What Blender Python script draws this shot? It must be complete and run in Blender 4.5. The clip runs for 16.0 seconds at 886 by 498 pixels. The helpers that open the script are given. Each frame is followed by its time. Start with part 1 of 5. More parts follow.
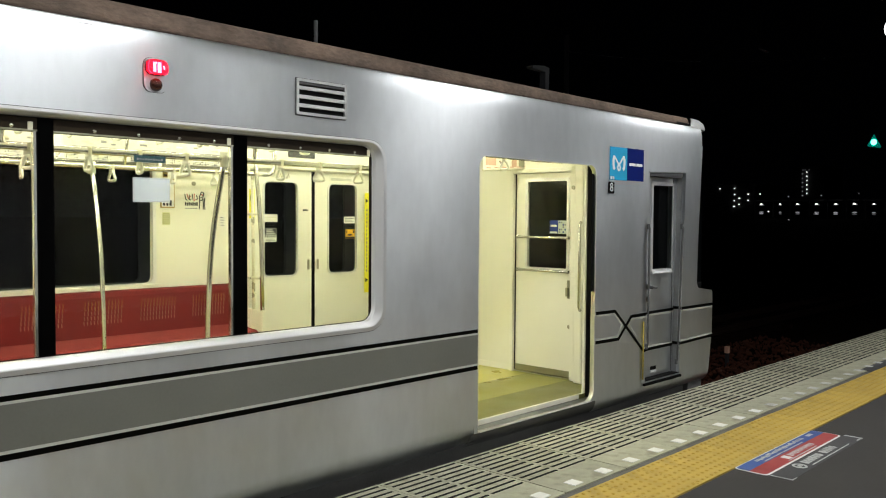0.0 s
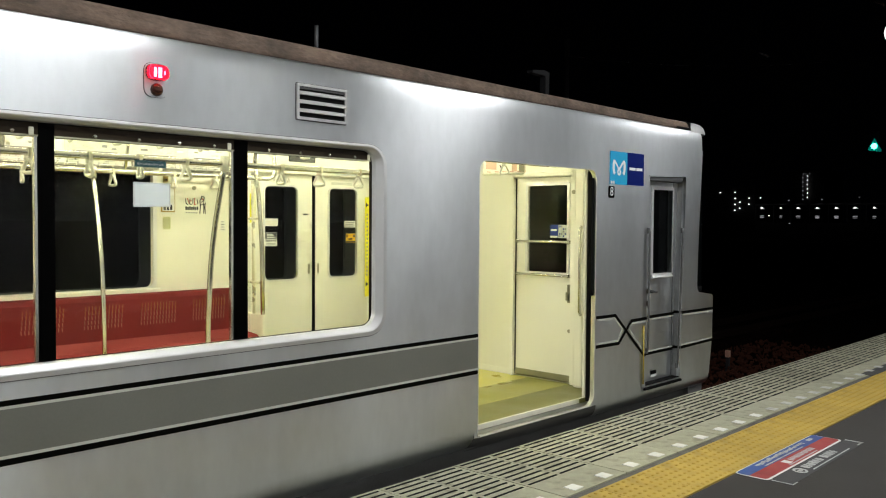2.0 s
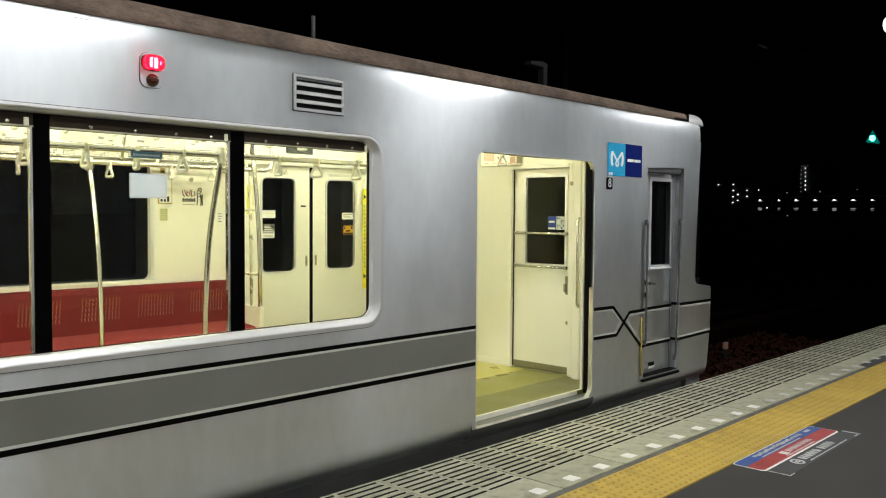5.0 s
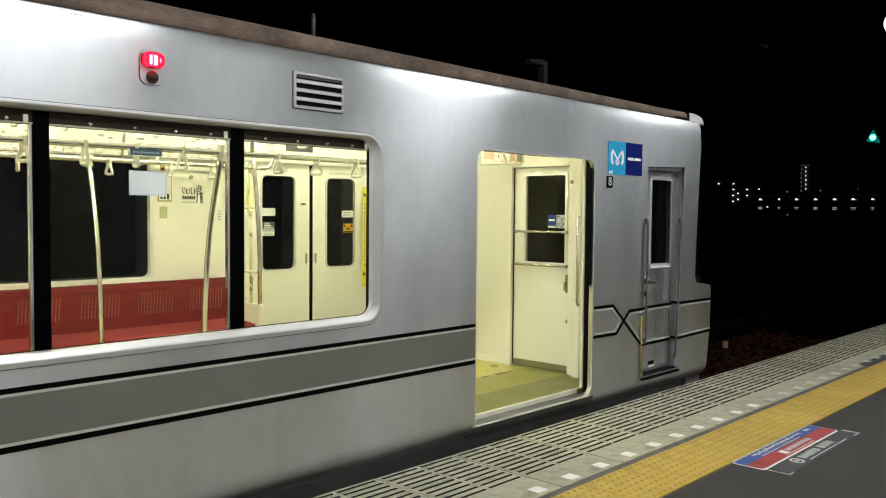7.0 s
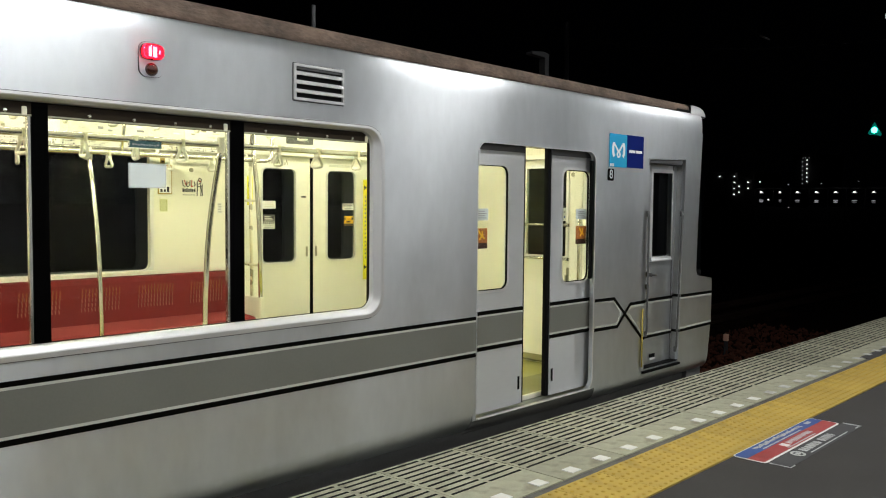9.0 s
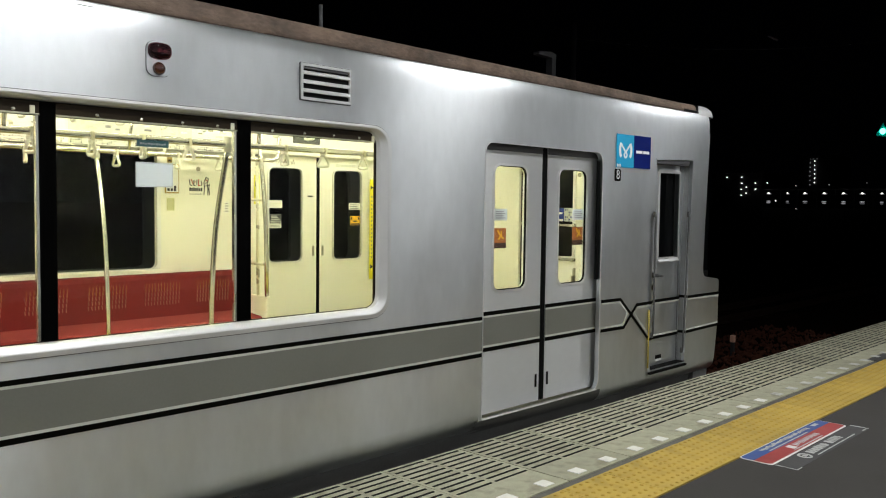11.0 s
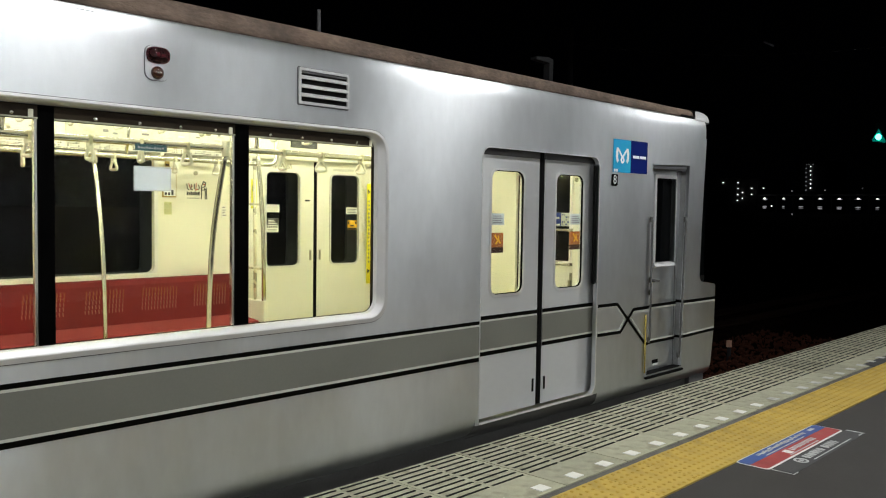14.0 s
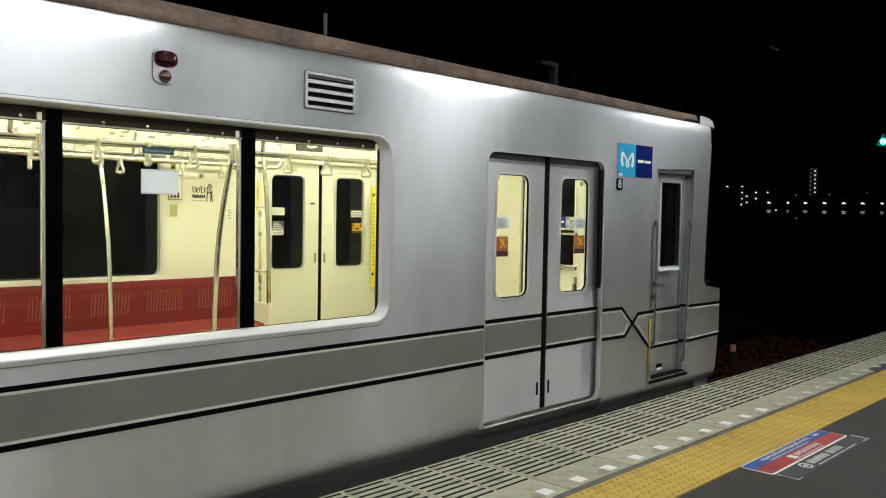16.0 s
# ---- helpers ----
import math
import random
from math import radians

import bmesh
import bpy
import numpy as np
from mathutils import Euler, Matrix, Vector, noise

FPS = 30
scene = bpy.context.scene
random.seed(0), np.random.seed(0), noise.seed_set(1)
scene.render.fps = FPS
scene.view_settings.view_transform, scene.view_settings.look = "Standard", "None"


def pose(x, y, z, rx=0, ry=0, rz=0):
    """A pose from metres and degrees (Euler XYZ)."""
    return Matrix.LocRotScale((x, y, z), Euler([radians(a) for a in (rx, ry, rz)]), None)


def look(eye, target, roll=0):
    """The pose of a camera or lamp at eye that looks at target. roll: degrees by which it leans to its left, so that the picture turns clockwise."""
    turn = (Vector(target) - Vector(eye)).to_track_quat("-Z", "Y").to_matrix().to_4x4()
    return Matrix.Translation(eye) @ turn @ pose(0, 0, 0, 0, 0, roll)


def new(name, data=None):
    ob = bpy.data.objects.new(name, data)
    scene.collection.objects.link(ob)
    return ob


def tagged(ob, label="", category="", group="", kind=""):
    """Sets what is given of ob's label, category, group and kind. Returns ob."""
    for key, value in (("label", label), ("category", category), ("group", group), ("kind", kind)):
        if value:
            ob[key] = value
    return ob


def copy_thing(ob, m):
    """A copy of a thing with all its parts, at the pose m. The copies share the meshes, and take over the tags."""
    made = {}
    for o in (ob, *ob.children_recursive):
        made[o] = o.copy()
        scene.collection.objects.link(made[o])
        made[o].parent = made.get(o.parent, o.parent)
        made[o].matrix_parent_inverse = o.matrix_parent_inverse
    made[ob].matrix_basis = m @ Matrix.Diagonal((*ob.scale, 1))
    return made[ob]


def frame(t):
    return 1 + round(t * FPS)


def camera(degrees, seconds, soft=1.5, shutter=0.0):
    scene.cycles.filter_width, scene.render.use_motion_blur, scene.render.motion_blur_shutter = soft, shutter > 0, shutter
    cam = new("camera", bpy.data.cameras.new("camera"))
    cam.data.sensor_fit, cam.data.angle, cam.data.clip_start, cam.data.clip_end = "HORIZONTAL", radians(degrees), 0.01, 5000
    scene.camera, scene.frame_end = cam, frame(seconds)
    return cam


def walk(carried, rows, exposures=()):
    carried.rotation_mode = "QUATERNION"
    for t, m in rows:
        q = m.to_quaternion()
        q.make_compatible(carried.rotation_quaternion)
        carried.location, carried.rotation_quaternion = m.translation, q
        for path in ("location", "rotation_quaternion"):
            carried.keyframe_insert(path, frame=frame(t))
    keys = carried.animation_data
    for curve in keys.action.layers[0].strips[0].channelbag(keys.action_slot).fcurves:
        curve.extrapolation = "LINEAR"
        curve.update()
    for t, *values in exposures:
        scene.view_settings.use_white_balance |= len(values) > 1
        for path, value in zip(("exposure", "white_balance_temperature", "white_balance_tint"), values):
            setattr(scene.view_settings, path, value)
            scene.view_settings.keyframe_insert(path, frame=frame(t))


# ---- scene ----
cam = camera(55.8, 16.0, soft=1.1)
PATH = [
    (0, (0.046, -3.424, 1.461), (1.499, -2.053, 1.385), 0.4),
    (0.5, (0.045, -3.425, 1.463), (1.499, -2.053, 1.391), 0.6),
    (1, (0.044, -3.428, 1.462), (1.493, -2.051, 1.397), 0.7),
    (1.5, (0.043, -3.425, 1.461), (1.495, -2.052, 1.394), 0.5),
    (2, (0.045, -3.428, 1.465), (1.498, -2.055, 1.398), 0.4),
    (2.5, (0.046, -3.425, 1.461), (1.501, -2.054, 1.39), 0.5),
    (3, (0.049, -3.42, 1.463), (1.5, -2.046, 1.391), 0.7),
    (3.5, (0.05, -3.421, 1.459), (1.5, -2.046, 1.387), 0.7),
    (4, (0.052, -3.424, 1.46), (1.51, -2.056, 1.375), 0.4),
    (6.5, (0.056, -3.423, 1.458), (1.51, -2.052, 1.374), 0.4),
    (7, (0.058, -3.422, 1.458), (1.513, -2.053, 1.369), 0.5),
    (7.5, (0.061, -3.421, 1.459), (1.51, -2.046, 1.37), 0.7),
    (8, (0.067, -3.411, 1.457), (1.515, -2.036, 1.35), 0.4),
    (8.5, (0.065, -3.414, 1.457), (1.511, -2.037, 1.357), 0.4),
    (9, (0.067, -3.413, 1.457), (1.521, -2.043, 1.351), 0.5),
    (11.5, (0.069, -3.411, 1.457), (1.511, -2.029, 1.352), 0.7),
    (12, (0.069, -3.413, 1.457), (1.516, -2.035, 1.358), 0.6),
    (12.5, (0.064, -3.414, 1.459), (1.512, -2.038, 1.361), 0.7),
    (13, (0.063, -3.406, 1.458), (1.512, -2.031, 1.363), 0.9),
    (13.5, (0.06, -3.409, 1.454), (1.504, -2.028, 1.361), 0.9),
    (14, (0.061, -3.413, 1.456), (1.51, -2.038, 1.361), 0.8),
    (14.5, (0.058, -3.416, 1.46), (1.505, -2.038, 1.369), 0.8),
    (15, (0.055, -3.413, 1.458), (1.504, -2.037, 1.374), 0.9),
    (15.5, (0.056, -3.412, 1.46), (1.501, -2.032, 1.377), 1.1),
    (16, (0.048, -3.412, 1.46), (1.491, -2.031, 1.372), 1.0),
]
walk(cam, [(t, look(e, a, r)) for t, e, a, r in PATH])

# ---- light ----
world = bpy.data.worlds.new("night")
scene.world = world
world.use_nodes = True
bg = world.node_tree.nodes["Background"]
bg.inputs["Color"].default_value = (0.01, 0.012, 0.02, 1)
bg.inputs["Strength"].default_value = 0.01
scene.view_settings.exposure = 0.0

LAMP_XS = (-10.8, -6.4, -2.0, 2.4, 6.55, 10.85)
# Front row follows the steel's highlights; back row is added to brighten its reflections.
LAMP_YS, LAMP_Z = (-2.0, -6.5), 4.1
LAMPS = [(x, LAMP_YS[0]) for x in LAMP_XS] + [(x, LAMP_YS[1]) for x in LAMP_XS + (15.25, 19.65)]
for lx, ly in LAMPS:
    la = bpy.data.lights.new("platform_tube_light", "AREA")
    la.shape, la.size, la.size_y = "RECTANGLE", 1.1, 0.12
    la.energy = (57 if lx < 0 else 67 if lx < 4 else 74 if lx < 9 else 51) if ly > -4 else (40 if lx < 12 else 12)
    la.color = (0.97, 0.99, 0.98)
    new("platform_tube_light", la).matrix_world = pose(lx, ly, LAMP_Z - 0.06)

INTERIOR_GLOW = 16.8


# ---- materials ----
def mat(name, base, rough=0.5, metal=0.0, vary=0.12, scale=6.0, fine=120.0, bump=0.02, stretch=(1, 1, 1),
        rand=0.0, emit=0.0, trans=0.0, brushed=0.0, spots=0.0, ior=1.45, rough_vary=0.1, coat=0.0):
    """A surface with colour variation at two scales, uneven gloss and fine relief."""
    m = bpy.data.materials.new(name)
    m.use_nodes = True
    nt = m.node_tree
    b = nt.nodes["Principled BSDF"]
    n, l = nt.nodes.new, nt.links.new
    b.inputs["Metallic"].default_value = metal
    b.inputs["Roughness"].default_value = rough
    b.inputs["IOR"].default_value = ior
    b.inputs["Transmission Weight"].default_value = trans
    b.inputs["Coat Weight"].default_value = coat
    if brushed:
        along = nt.nodes.new("ShaderNodeCombineXYZ")
        along.inputs["Z"].default_value = 1.0
        b.inputs["Anisotropic"].default_value = brushed
        nt.links.new(along.outputs["Vector"], b.inputs["Tangent"])
    if emit:
        b.inputs["Emission Color"].default_value = (*base, 1)
        b.inputs["Emission Strength"].default_value = emit
    if vary == 0 and bump == 0:
        b.inputs["Base Color"].default_value = (*base, 1)
        return m
    co = n("ShaderNodeTexCoord")
    mp = n("ShaderNodeMapping")
    mp.inputs["Scale"].default_value = stretch
    l(co.outputs["Object"], mp.inputs["Vector"])
    big, small = n("ShaderNodeTexNoise"), n("ShaderNodeTexNoise")
    big.inputs["Scale"].default_value, big.inputs["Detail"].default_value = scale, 4
    small.inputs["Scale"].default_value, small.inputs["Detail"].default_value = fine, 3
    for t in (big, small):
        l(mp.outputs["Vector"], t.inputs["Vector"])
    add = n("ShaderNodeMath")
    add.operation = "MULTIPLY_ADD"
    l(small.outputs["Fac"], add.inputs[0])
    add.inputs[1].default_value = 0.5
    l(big.outputs["Fac"], add.inputs[2])
    last = add.outputs[0]
    if rand:
        info, ma = n("ShaderNodeObjectInfo"), n("ShaderNodeMath")
        ma.operation = "MULTIPLY_ADD"
        l(info.outputs["Random"], ma.inputs[0])
        ma.inputs[1].default_value = rand
        l(last, ma.inputs[2])
        last = ma.outputs[0]
    rg = n("ShaderNodeMapRange")
    rg.inputs["From Min"].default_value, rg.inputs["From Max"].default_value = 0.45, 1.05 + rand
    rg.inputs["To Min"].default_value, rg.inputs["To Max"].default_value = 1 - vary, 1 + vary
    l(last, rg.inputs["Value"])
    mix = n("ShaderNodeVectorMath")
    mix.operation = "SCALE"
    mix.inputs[0].default_value = base
    l(rg.outputs["Result"], mix.inputs["Scale"])
    col = mix.outputs["Vector"]
    if spots:
        sp, sr, dk = n("ShaderNodeTexNoise"), n("ShaderNodeMapRange"), n("ShaderNodeMixRGB")
        sp.inputs["Scale"].default_value, sp.inputs["Detail"].default_value = scale * 0.6, 8
        l(co.outputs["Object"], sp.inputs["Vector"])
        sr.inputs["From Min"].default_value, sr.inputs["From Max"].default_value = 0.52, 0.7
        sr.inputs["To Max"].default_value = spots
        l(sp.outputs["Fac"], sr.inputs["Value"])
        l(sr.outputs["Result"], dk.inputs["Fac"])
        l(col, dk.inputs["Color1"])
        dk.inputs["Color2"].default_value = (base[0] * 0.35, base[1] * 0.32, base[2] * 0.3, 1)
        col = dk.outputs["Color"]
    l(col, b.inputs["Base Color"])
    rr = n("ShaderNodeMapRange")
    rr.inputs["From Min"].default_value, rr.inputs["From Max"].default_value = 0.3, 0.7
    rr.inputs["To Min"].default_value, rr.inputs["To Max"].default_value = max(rough - rough_vary, 0.02), min(rough + rough_vary, 1)
    l(big.outputs["Fac"], rr.inputs["Value"])
    l(rr.outputs["Result"], b.inputs["Roughness"])
    if bump:
        bp = n("ShaderNodeBump")
        bp.inputs["Strength"].default_value, bp.inputs["Distance"].default_value = 0.6, bump
        l(small.outputs["Fac"], bp.inputs["Height"])
        l(bp.outputs["Normal"], b.inputs["Normal"])
    return m


STEEL = mat("brushed_steel", (0.620, 0.639, 0.658), 0.362, 1.0, 0.10, 1.6, 9, 0.0, (1.7, 1, 0.75), rough_vary=0.035, brushed=0.82)
STEEL_TRIM = mat("satin_steel_trim", (0.76, 0.76, 0.76), 0.42, 0.75, 0.05, 5, 150, 0.0002)
SATIN_GREY = mat("worn_satin_ledge", (0.50, 0.50, 0.50), 0.5, 0.6, 0.12, 9, 150, 0.0003)
DOOR_STEEL = mat("door_steel", (0.69, 0.70, 0.71), 0.50, 0.85, 0.04, 1.5, 20, 0.0, (0.6, 1, 1.5), rough_vary=0.04, brushed=0.95)
DARK_STEEL = mat("dark_spotted_steel", (0.30, 0.305, 0.31), 0.45, 0.9, 0.2, 4, 60, 0.0003, (0.5, 1, 1), spots=0.35)
DULL_RAIL = mat("dull_grey_rail", (0.085, 0.085, 0.085), 0.6, 0.0, 0.1, 12, 150, 0.0003)
RIM_STEEL = mat("bright_rim_steel", (0.66, 0.66, 0.66), 0.45, 0.8, 0.02, 5, 150, 0.0001, rough_vary=0.02)
SCREW = mat("polished_screw", (0.72, 0.70, 0.62), 0.22, 0.9, 0.03, 20, 200, 0.0001)
BRASS = mat("brass_frame", (0.42, 0.30, 0.10), 0.4, 0.6, 0.1, 12, 150, 0.0002)
SATIN_POLE = mat("satin_cream_pole", (0.78, 0.75, 0.62), 0.32, 0.45, 0.05, 9, 200, 0.0002)
CHROME = mat("polished_tube", (0.68, 0.67, 0.63), 0.17, 1.0, 0.05, 9, 200, 0.0002)
BAND_GREY = mat("grey_band_film", (0.148, 0.15, 0.13), 0.42, 0.0, 0.07, 2, 80, 0.0004)
BAND_PALE = mat("pale_band_edge", (0.48, 0.49, 0.44), 0.5, 0.0, 0.06, 6, 80, 0.0003)
BAND_BLACK = mat("black_band_film", (0.003, 0.003, 0.0025), 0.5, 0.0, 0.2, 6, 80, 0.0003, ior=1.08)
BROWN = mat("rusty_gutter_paint", (0.130, 0.090, 0.068), 0.85, 0.0, 0.6, 7, 45, 0.010, (0.6, 1, 1.4), spots=0.85)
ROOF_GREY = mat("roof_coating", (0.13, 0.11, 0.10), 0.9, 0.0, 0.3, 4, 60, 0.003, spots=0.4)
UNDER = mat("dark_under_paint", (0.10, 0.098, 0.096), 0.8, 0.0, 0.25, 4, 90, 0.002)
BLACK_MATTE = mat("black_rubber_and_shade", (0.005, 0.005, 0.005), 0.6, 0.0, 0.2, 12, 200, 0.0006, ior=1.12)
DARK_GREY = mat("dark_grey_seal_and_shade", (0.07, 0.07, 0.075), 0.55, 0.1, 0.15, 8, 120, 0.0005)
BLACK_GLOSS = mat("black_window_post", (0.0015, 0.0015, 0.0015), 0.3, 0.0, 0.2, 5, 100, 0.0002, ior=1.06)
BRONZE = mat("dark_bronze_frame", (0.024, 0.017, 0.010), 0.5, 0.0, 0.2, 6, 90, 0.0004, ior=1.2)
CREAM = mat("cream_laminate", (0.80, 0.79, 0.70), 0.38, 0.0, 0.03, 2, 180, 0.0003)
CREAM_DOOR = mat("cream_door_panel", (0.82, 0.81, 0.73), 0.34, 0.0, 0.03, 1.5, 150, 0.0003)
CEILING = mat("white_ceiling_laminate", (0.84, 0.835, 0.81), 0.5, 0.0, 0.03, 2, 120, 0.0003)
KICK = mat("brushed_kick_plate", (0.33, 0.32, 0.24), 0.4, 0.7, 0.1, 5, 120, 0.0006, (0.3, 1, 3))
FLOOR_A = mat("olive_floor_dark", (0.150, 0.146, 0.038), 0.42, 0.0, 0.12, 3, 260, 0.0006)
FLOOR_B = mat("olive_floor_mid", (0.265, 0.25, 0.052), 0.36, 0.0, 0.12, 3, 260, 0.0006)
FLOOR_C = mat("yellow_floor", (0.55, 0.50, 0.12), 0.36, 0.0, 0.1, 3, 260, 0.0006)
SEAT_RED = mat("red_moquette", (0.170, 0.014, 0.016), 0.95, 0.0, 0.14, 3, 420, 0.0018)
# Cushion: same moquette, base colour lightened as if lit from above.
SEAT_RED_LIT = mat("red_moquette_lit_cushion", (0.245, 0.030, 0.030), 0.95, 0.0, 0.14, 3, 420, 0.0018)
WEAVE = mat("tan_woven_dashes", (0.32, 0.125, 0.055), 0.95, 0.0, 0.3, 30, 400, 0.001)
WEAVE_PALE = mat("mauve_woven_dashes", (0.31, 0.125, 0.10), 0.95, 0.0, 0.3, 30, 400, 0.001)
GRIP = mat("cream_grip_plastic", (0.82, 0.81, 0.74), 0.35, 0.0, 0.05, 8, 150, 0.0003)
STRAP = mat("cream_strap_belt", (0.66, 0.64, 0.50), 0.8, 0.0, 0.12, 10, 300, 0.0008)
PAPER = mat("white_paper", (0.80, 0.80, 0.76), 0.7, 0.0, 0.04, 6, 200, 0.0002)
BOARD = mat("pale_grey_sheet", (0.56, 0.60, 0.585), 0.6, 0.0, 0.03, 3, 200, 0.0002)
POSTER_A = mat("cream_poster", (0.74, 0.72, 0.62), 0.6, 0.0, 0.15, 25, 90, 0.0002)
POSTER_B = mat("grey_green_poster", (0.60, 0.61, 0.54), 0.6, 0.0, 0.2, 25, 90, 0.0002)
INK = mat("dark_print", (0.03, 0.03, 0.035), 0.6, 0.0, 0.2, 20, 200, 0.0001)
INK_GREY = mat("grey_print", (0.25, 0.25, 0.26), 0.6, 0.0, 0.2, 20, 200, 0.0001)
RED_PRINT = mat("red_print", (0.42, 0.07, 0.05), 0.6, 0.0, 0.2, 20, 200, 0.0001)
BROWN_PRINT = mat("dark_brown_print", (0.035, 0.012, 0.006), 0.6, 0.0, 0.2, 20, 200, 0.0001)
OLIVE_PRINT = mat("olive_print", (0.30, 0.32, 0.10), 0.6, 0.0, 0.2, 20, 200, 0.0001)
LABEL_GREEN = mat("pale_green_label", (0.66, 0.67, 0.42), 0.6, 0.0, 0.06, 20, 200, 0.0001)
PINK_FIELD = mat("tan_pink_print", (0.62, 0.40, 0.30), 0.65, 0.0, 0.12, 9, 150, 0.0002)
PINK_PAPER = mat("pale_pink_paper", (0.82, 0.74, 0.64), 0.65, 0.0, 0.12, 9, 150, 0.0002)
INK_PALE = mat("pale_grey_print", (0.40, 0.42, 0.42), 0.6, 0.0, 0.1, 20, 200, 0.0001)
TEAL = mat("dark_teal_sign", (0.012, 0.055, 0.062), 0.5, 0.0, 0.15, 10, 200, 0.0001)
YELLOW_FILM = mat("yellow_warning_film", (0.82, 0.74, 0.03), 0.5, 0.0, 0.06, 8, 200, 0.0002)
ORANGE = mat("orange_sticker", (0.30, 0.090, 0.012), 0.55, 0.0, 0.1, 12, 200, 0.0002)
AMBER = mat("amber_sticker", (0.75, 0.42, 0.02), 0.55, 0.0, 0.1, 12, 200, 0.0002)
BLUE_STICKER = mat("blue_sticker", (0.015, 0.04, 0.26), 0.5, 0.0, 0.1, 12, 200, 0.0002)
SKY = mat("sky_blue_film", (0.02, 0.33, 0.58), 0.5, 0.0, 0.04, 4, 120, 0.0002, ior=1.25)
NAVY = mat("navy_film", (0.006, 0.014, 0.12), 0.5, 0.0, 0.06, 4, 120, 0.0002, ior=1.1)
WHITE = mat("white_film", (0.82, 0.83, 0.84), 0.45, 0.0, 0.04, 6, 120, 0.0002)
YELLOW_PIPE = mat("yellow_painted_pipe", (0.42, 0.32, 0.06), 0.5, 0.0, 0.15, 20, 200, 0.0005)
CONCRETE = mat("pale_edge_slab", (0.372, 0.362, 0.262), 0.8, 0.0, 0.30, 14, 160, 0.004, rand=0.40, spots=0.55)
SLOT_BED = mat("near_black_slot", (0.018, 0.018, 0.017), 0.95, 0.0, 0.2, 8, 120, 0.001)
ASPHALT = mat("dark_platform_asphalt", (0.039, 0.0355, 0.032), 0.85, 0.0, 0.28, 1.1, 420, 0.003, spots=0.3)
GREY_STRIP = mat("grey_mortar_strip", (0.115, 0.112, 0.105), 0.85, 0.0, 0.4, 8, 200, 0.0025, spots=0.75)
TACTILE = mat("yellow_tactile_tile", (0.47, 0.325, 0.065), 0.7, 0.0, 0.16, 9, 200, 0.0009, rand=0.4, spots=0.3)
TACTILE_WORN = mat("worn_tactile_stud", (0.42, 0.275, 0.045), 0.75, 0.0, 0.2, 9, 300, 0.0008, rand=0.5)
MARK_WORN = mat("worn_platform_marking", (0.52, 0.52, 0.49), 0.65, 0.0, 0.25, 14, 300, 0.0008, spots=0.6)
MARK = mat("white_platform_marking", (0.78, 0.78, 0.75), 0.6, 0.0, 0.1, 14, 300, 0.0008, spots=0.3)
DECAL_BLUE = mat("blue_floor_decal", (0.04, 0.09, 0.28), 0.6, 0.0, 0.12, 7, 200, 0.0008, spots=0.3)
DECAL_RED = mat("red_floor_decal", (0.36, 0.055, 0.05), 0.6, 0.0, 0.12, 7, 200, 0.0008, spots=0.3)
DECAL_DARK = mat("worn_dark_decal", (0.055, 0.055, 0.055), 0.7, 0.0, 0.2, 5, 250, 0.001)
DECAL_GREY = mat("worn_white_print", (0.50, 0.51, 0.50), 0.65, 0.0, 0.3, 14, 250, 0.0008, spots=0.5)
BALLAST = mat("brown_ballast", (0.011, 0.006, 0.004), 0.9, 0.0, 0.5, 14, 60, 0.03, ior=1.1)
# Base colour reddened to carry the tail lamps' glow on the stones.
STONE = mat("ballast_stone", (0.075, 0.022, 0.010), 0.9, 0.0, 0.5, 22, 120, 0.004)
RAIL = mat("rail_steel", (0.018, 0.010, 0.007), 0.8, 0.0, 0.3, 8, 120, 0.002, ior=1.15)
DARK_BUILD = mat("unlit_facade", (0.05, 0.05, 0.055), 0.9, 0.0, 0.2, 0.3, 3, 0.01)
PINK = mat("faded_orange_paint", (0.72, 0.42, 0.30), 0.6, 0.0, 0.1, 20, 200, 0.0005)
POST_GREY = mat("galvanised_post", (0.10, 0.10, 0.105), 0.6, 0.4, 0.2, 5, 80, 0.002)
ROOF_BLACK = mat("black_roof_bracket_paint", (0.012, 0.012, 0.013), 0.8, 0.0, 0.2, 5, 80, 0.002, ior=1.2)
DARK_POST = mat("dark_roof_bracket_paint", (0.03, 0.03, 0.032), 0.7, 0.2, 0.2, 5, 80, 0.002)
UNSEEN_SHEET = mat("unseen_sheet", (0.72, 0.73, 0.73), 0.7, 0.0, 0.12, 2, 60, 0.002)
GLOW_IN = mat("warm_tube_glow", (1.0, 0.995, 0.695), emit=INTERIOR_GLOW, vary=0, bump=0)
GLOW_OUT = mat("white_tube_glow", (0.95, 0.98, 1.0), emit=70.0, vary=0, bump=0)
GLOW_FAR = mat("far_lamp_glow", (1.0, 0.98, 0.92), emit=1.5, vary=0, bump=0)
GLOW_DIM = mat("far_lamp_dim_glow", (0.8, 0.8, 0.85), emit=0.22, vary=0, bump=0)
GLOW_FAINT = mat("far_lamp_faint_glow", (0.8, 0.8, 0.85), emit=0.06, vary=0, bump=0)
GLOW_LAMP = mat("platform_globe_glow", (0.95, 0.97, 1.0), emit=1.2, vary=0, bump=0)
GLOW_GREEN = mat("green_signal_glow", (0.10, 1.0, 0.72), emit=7.0, vary=0, bump=0)
GLOW_GREEN_HALO = mat("green_signal_halo_glow", (0.0, 0.45, 0.36), emit=0.22, vary=0, bump=0)
GLOW_RED = mat("red_tail_glow", (1.0, 0.05, 0.02), emit=40.0, vary=0, bump=0)
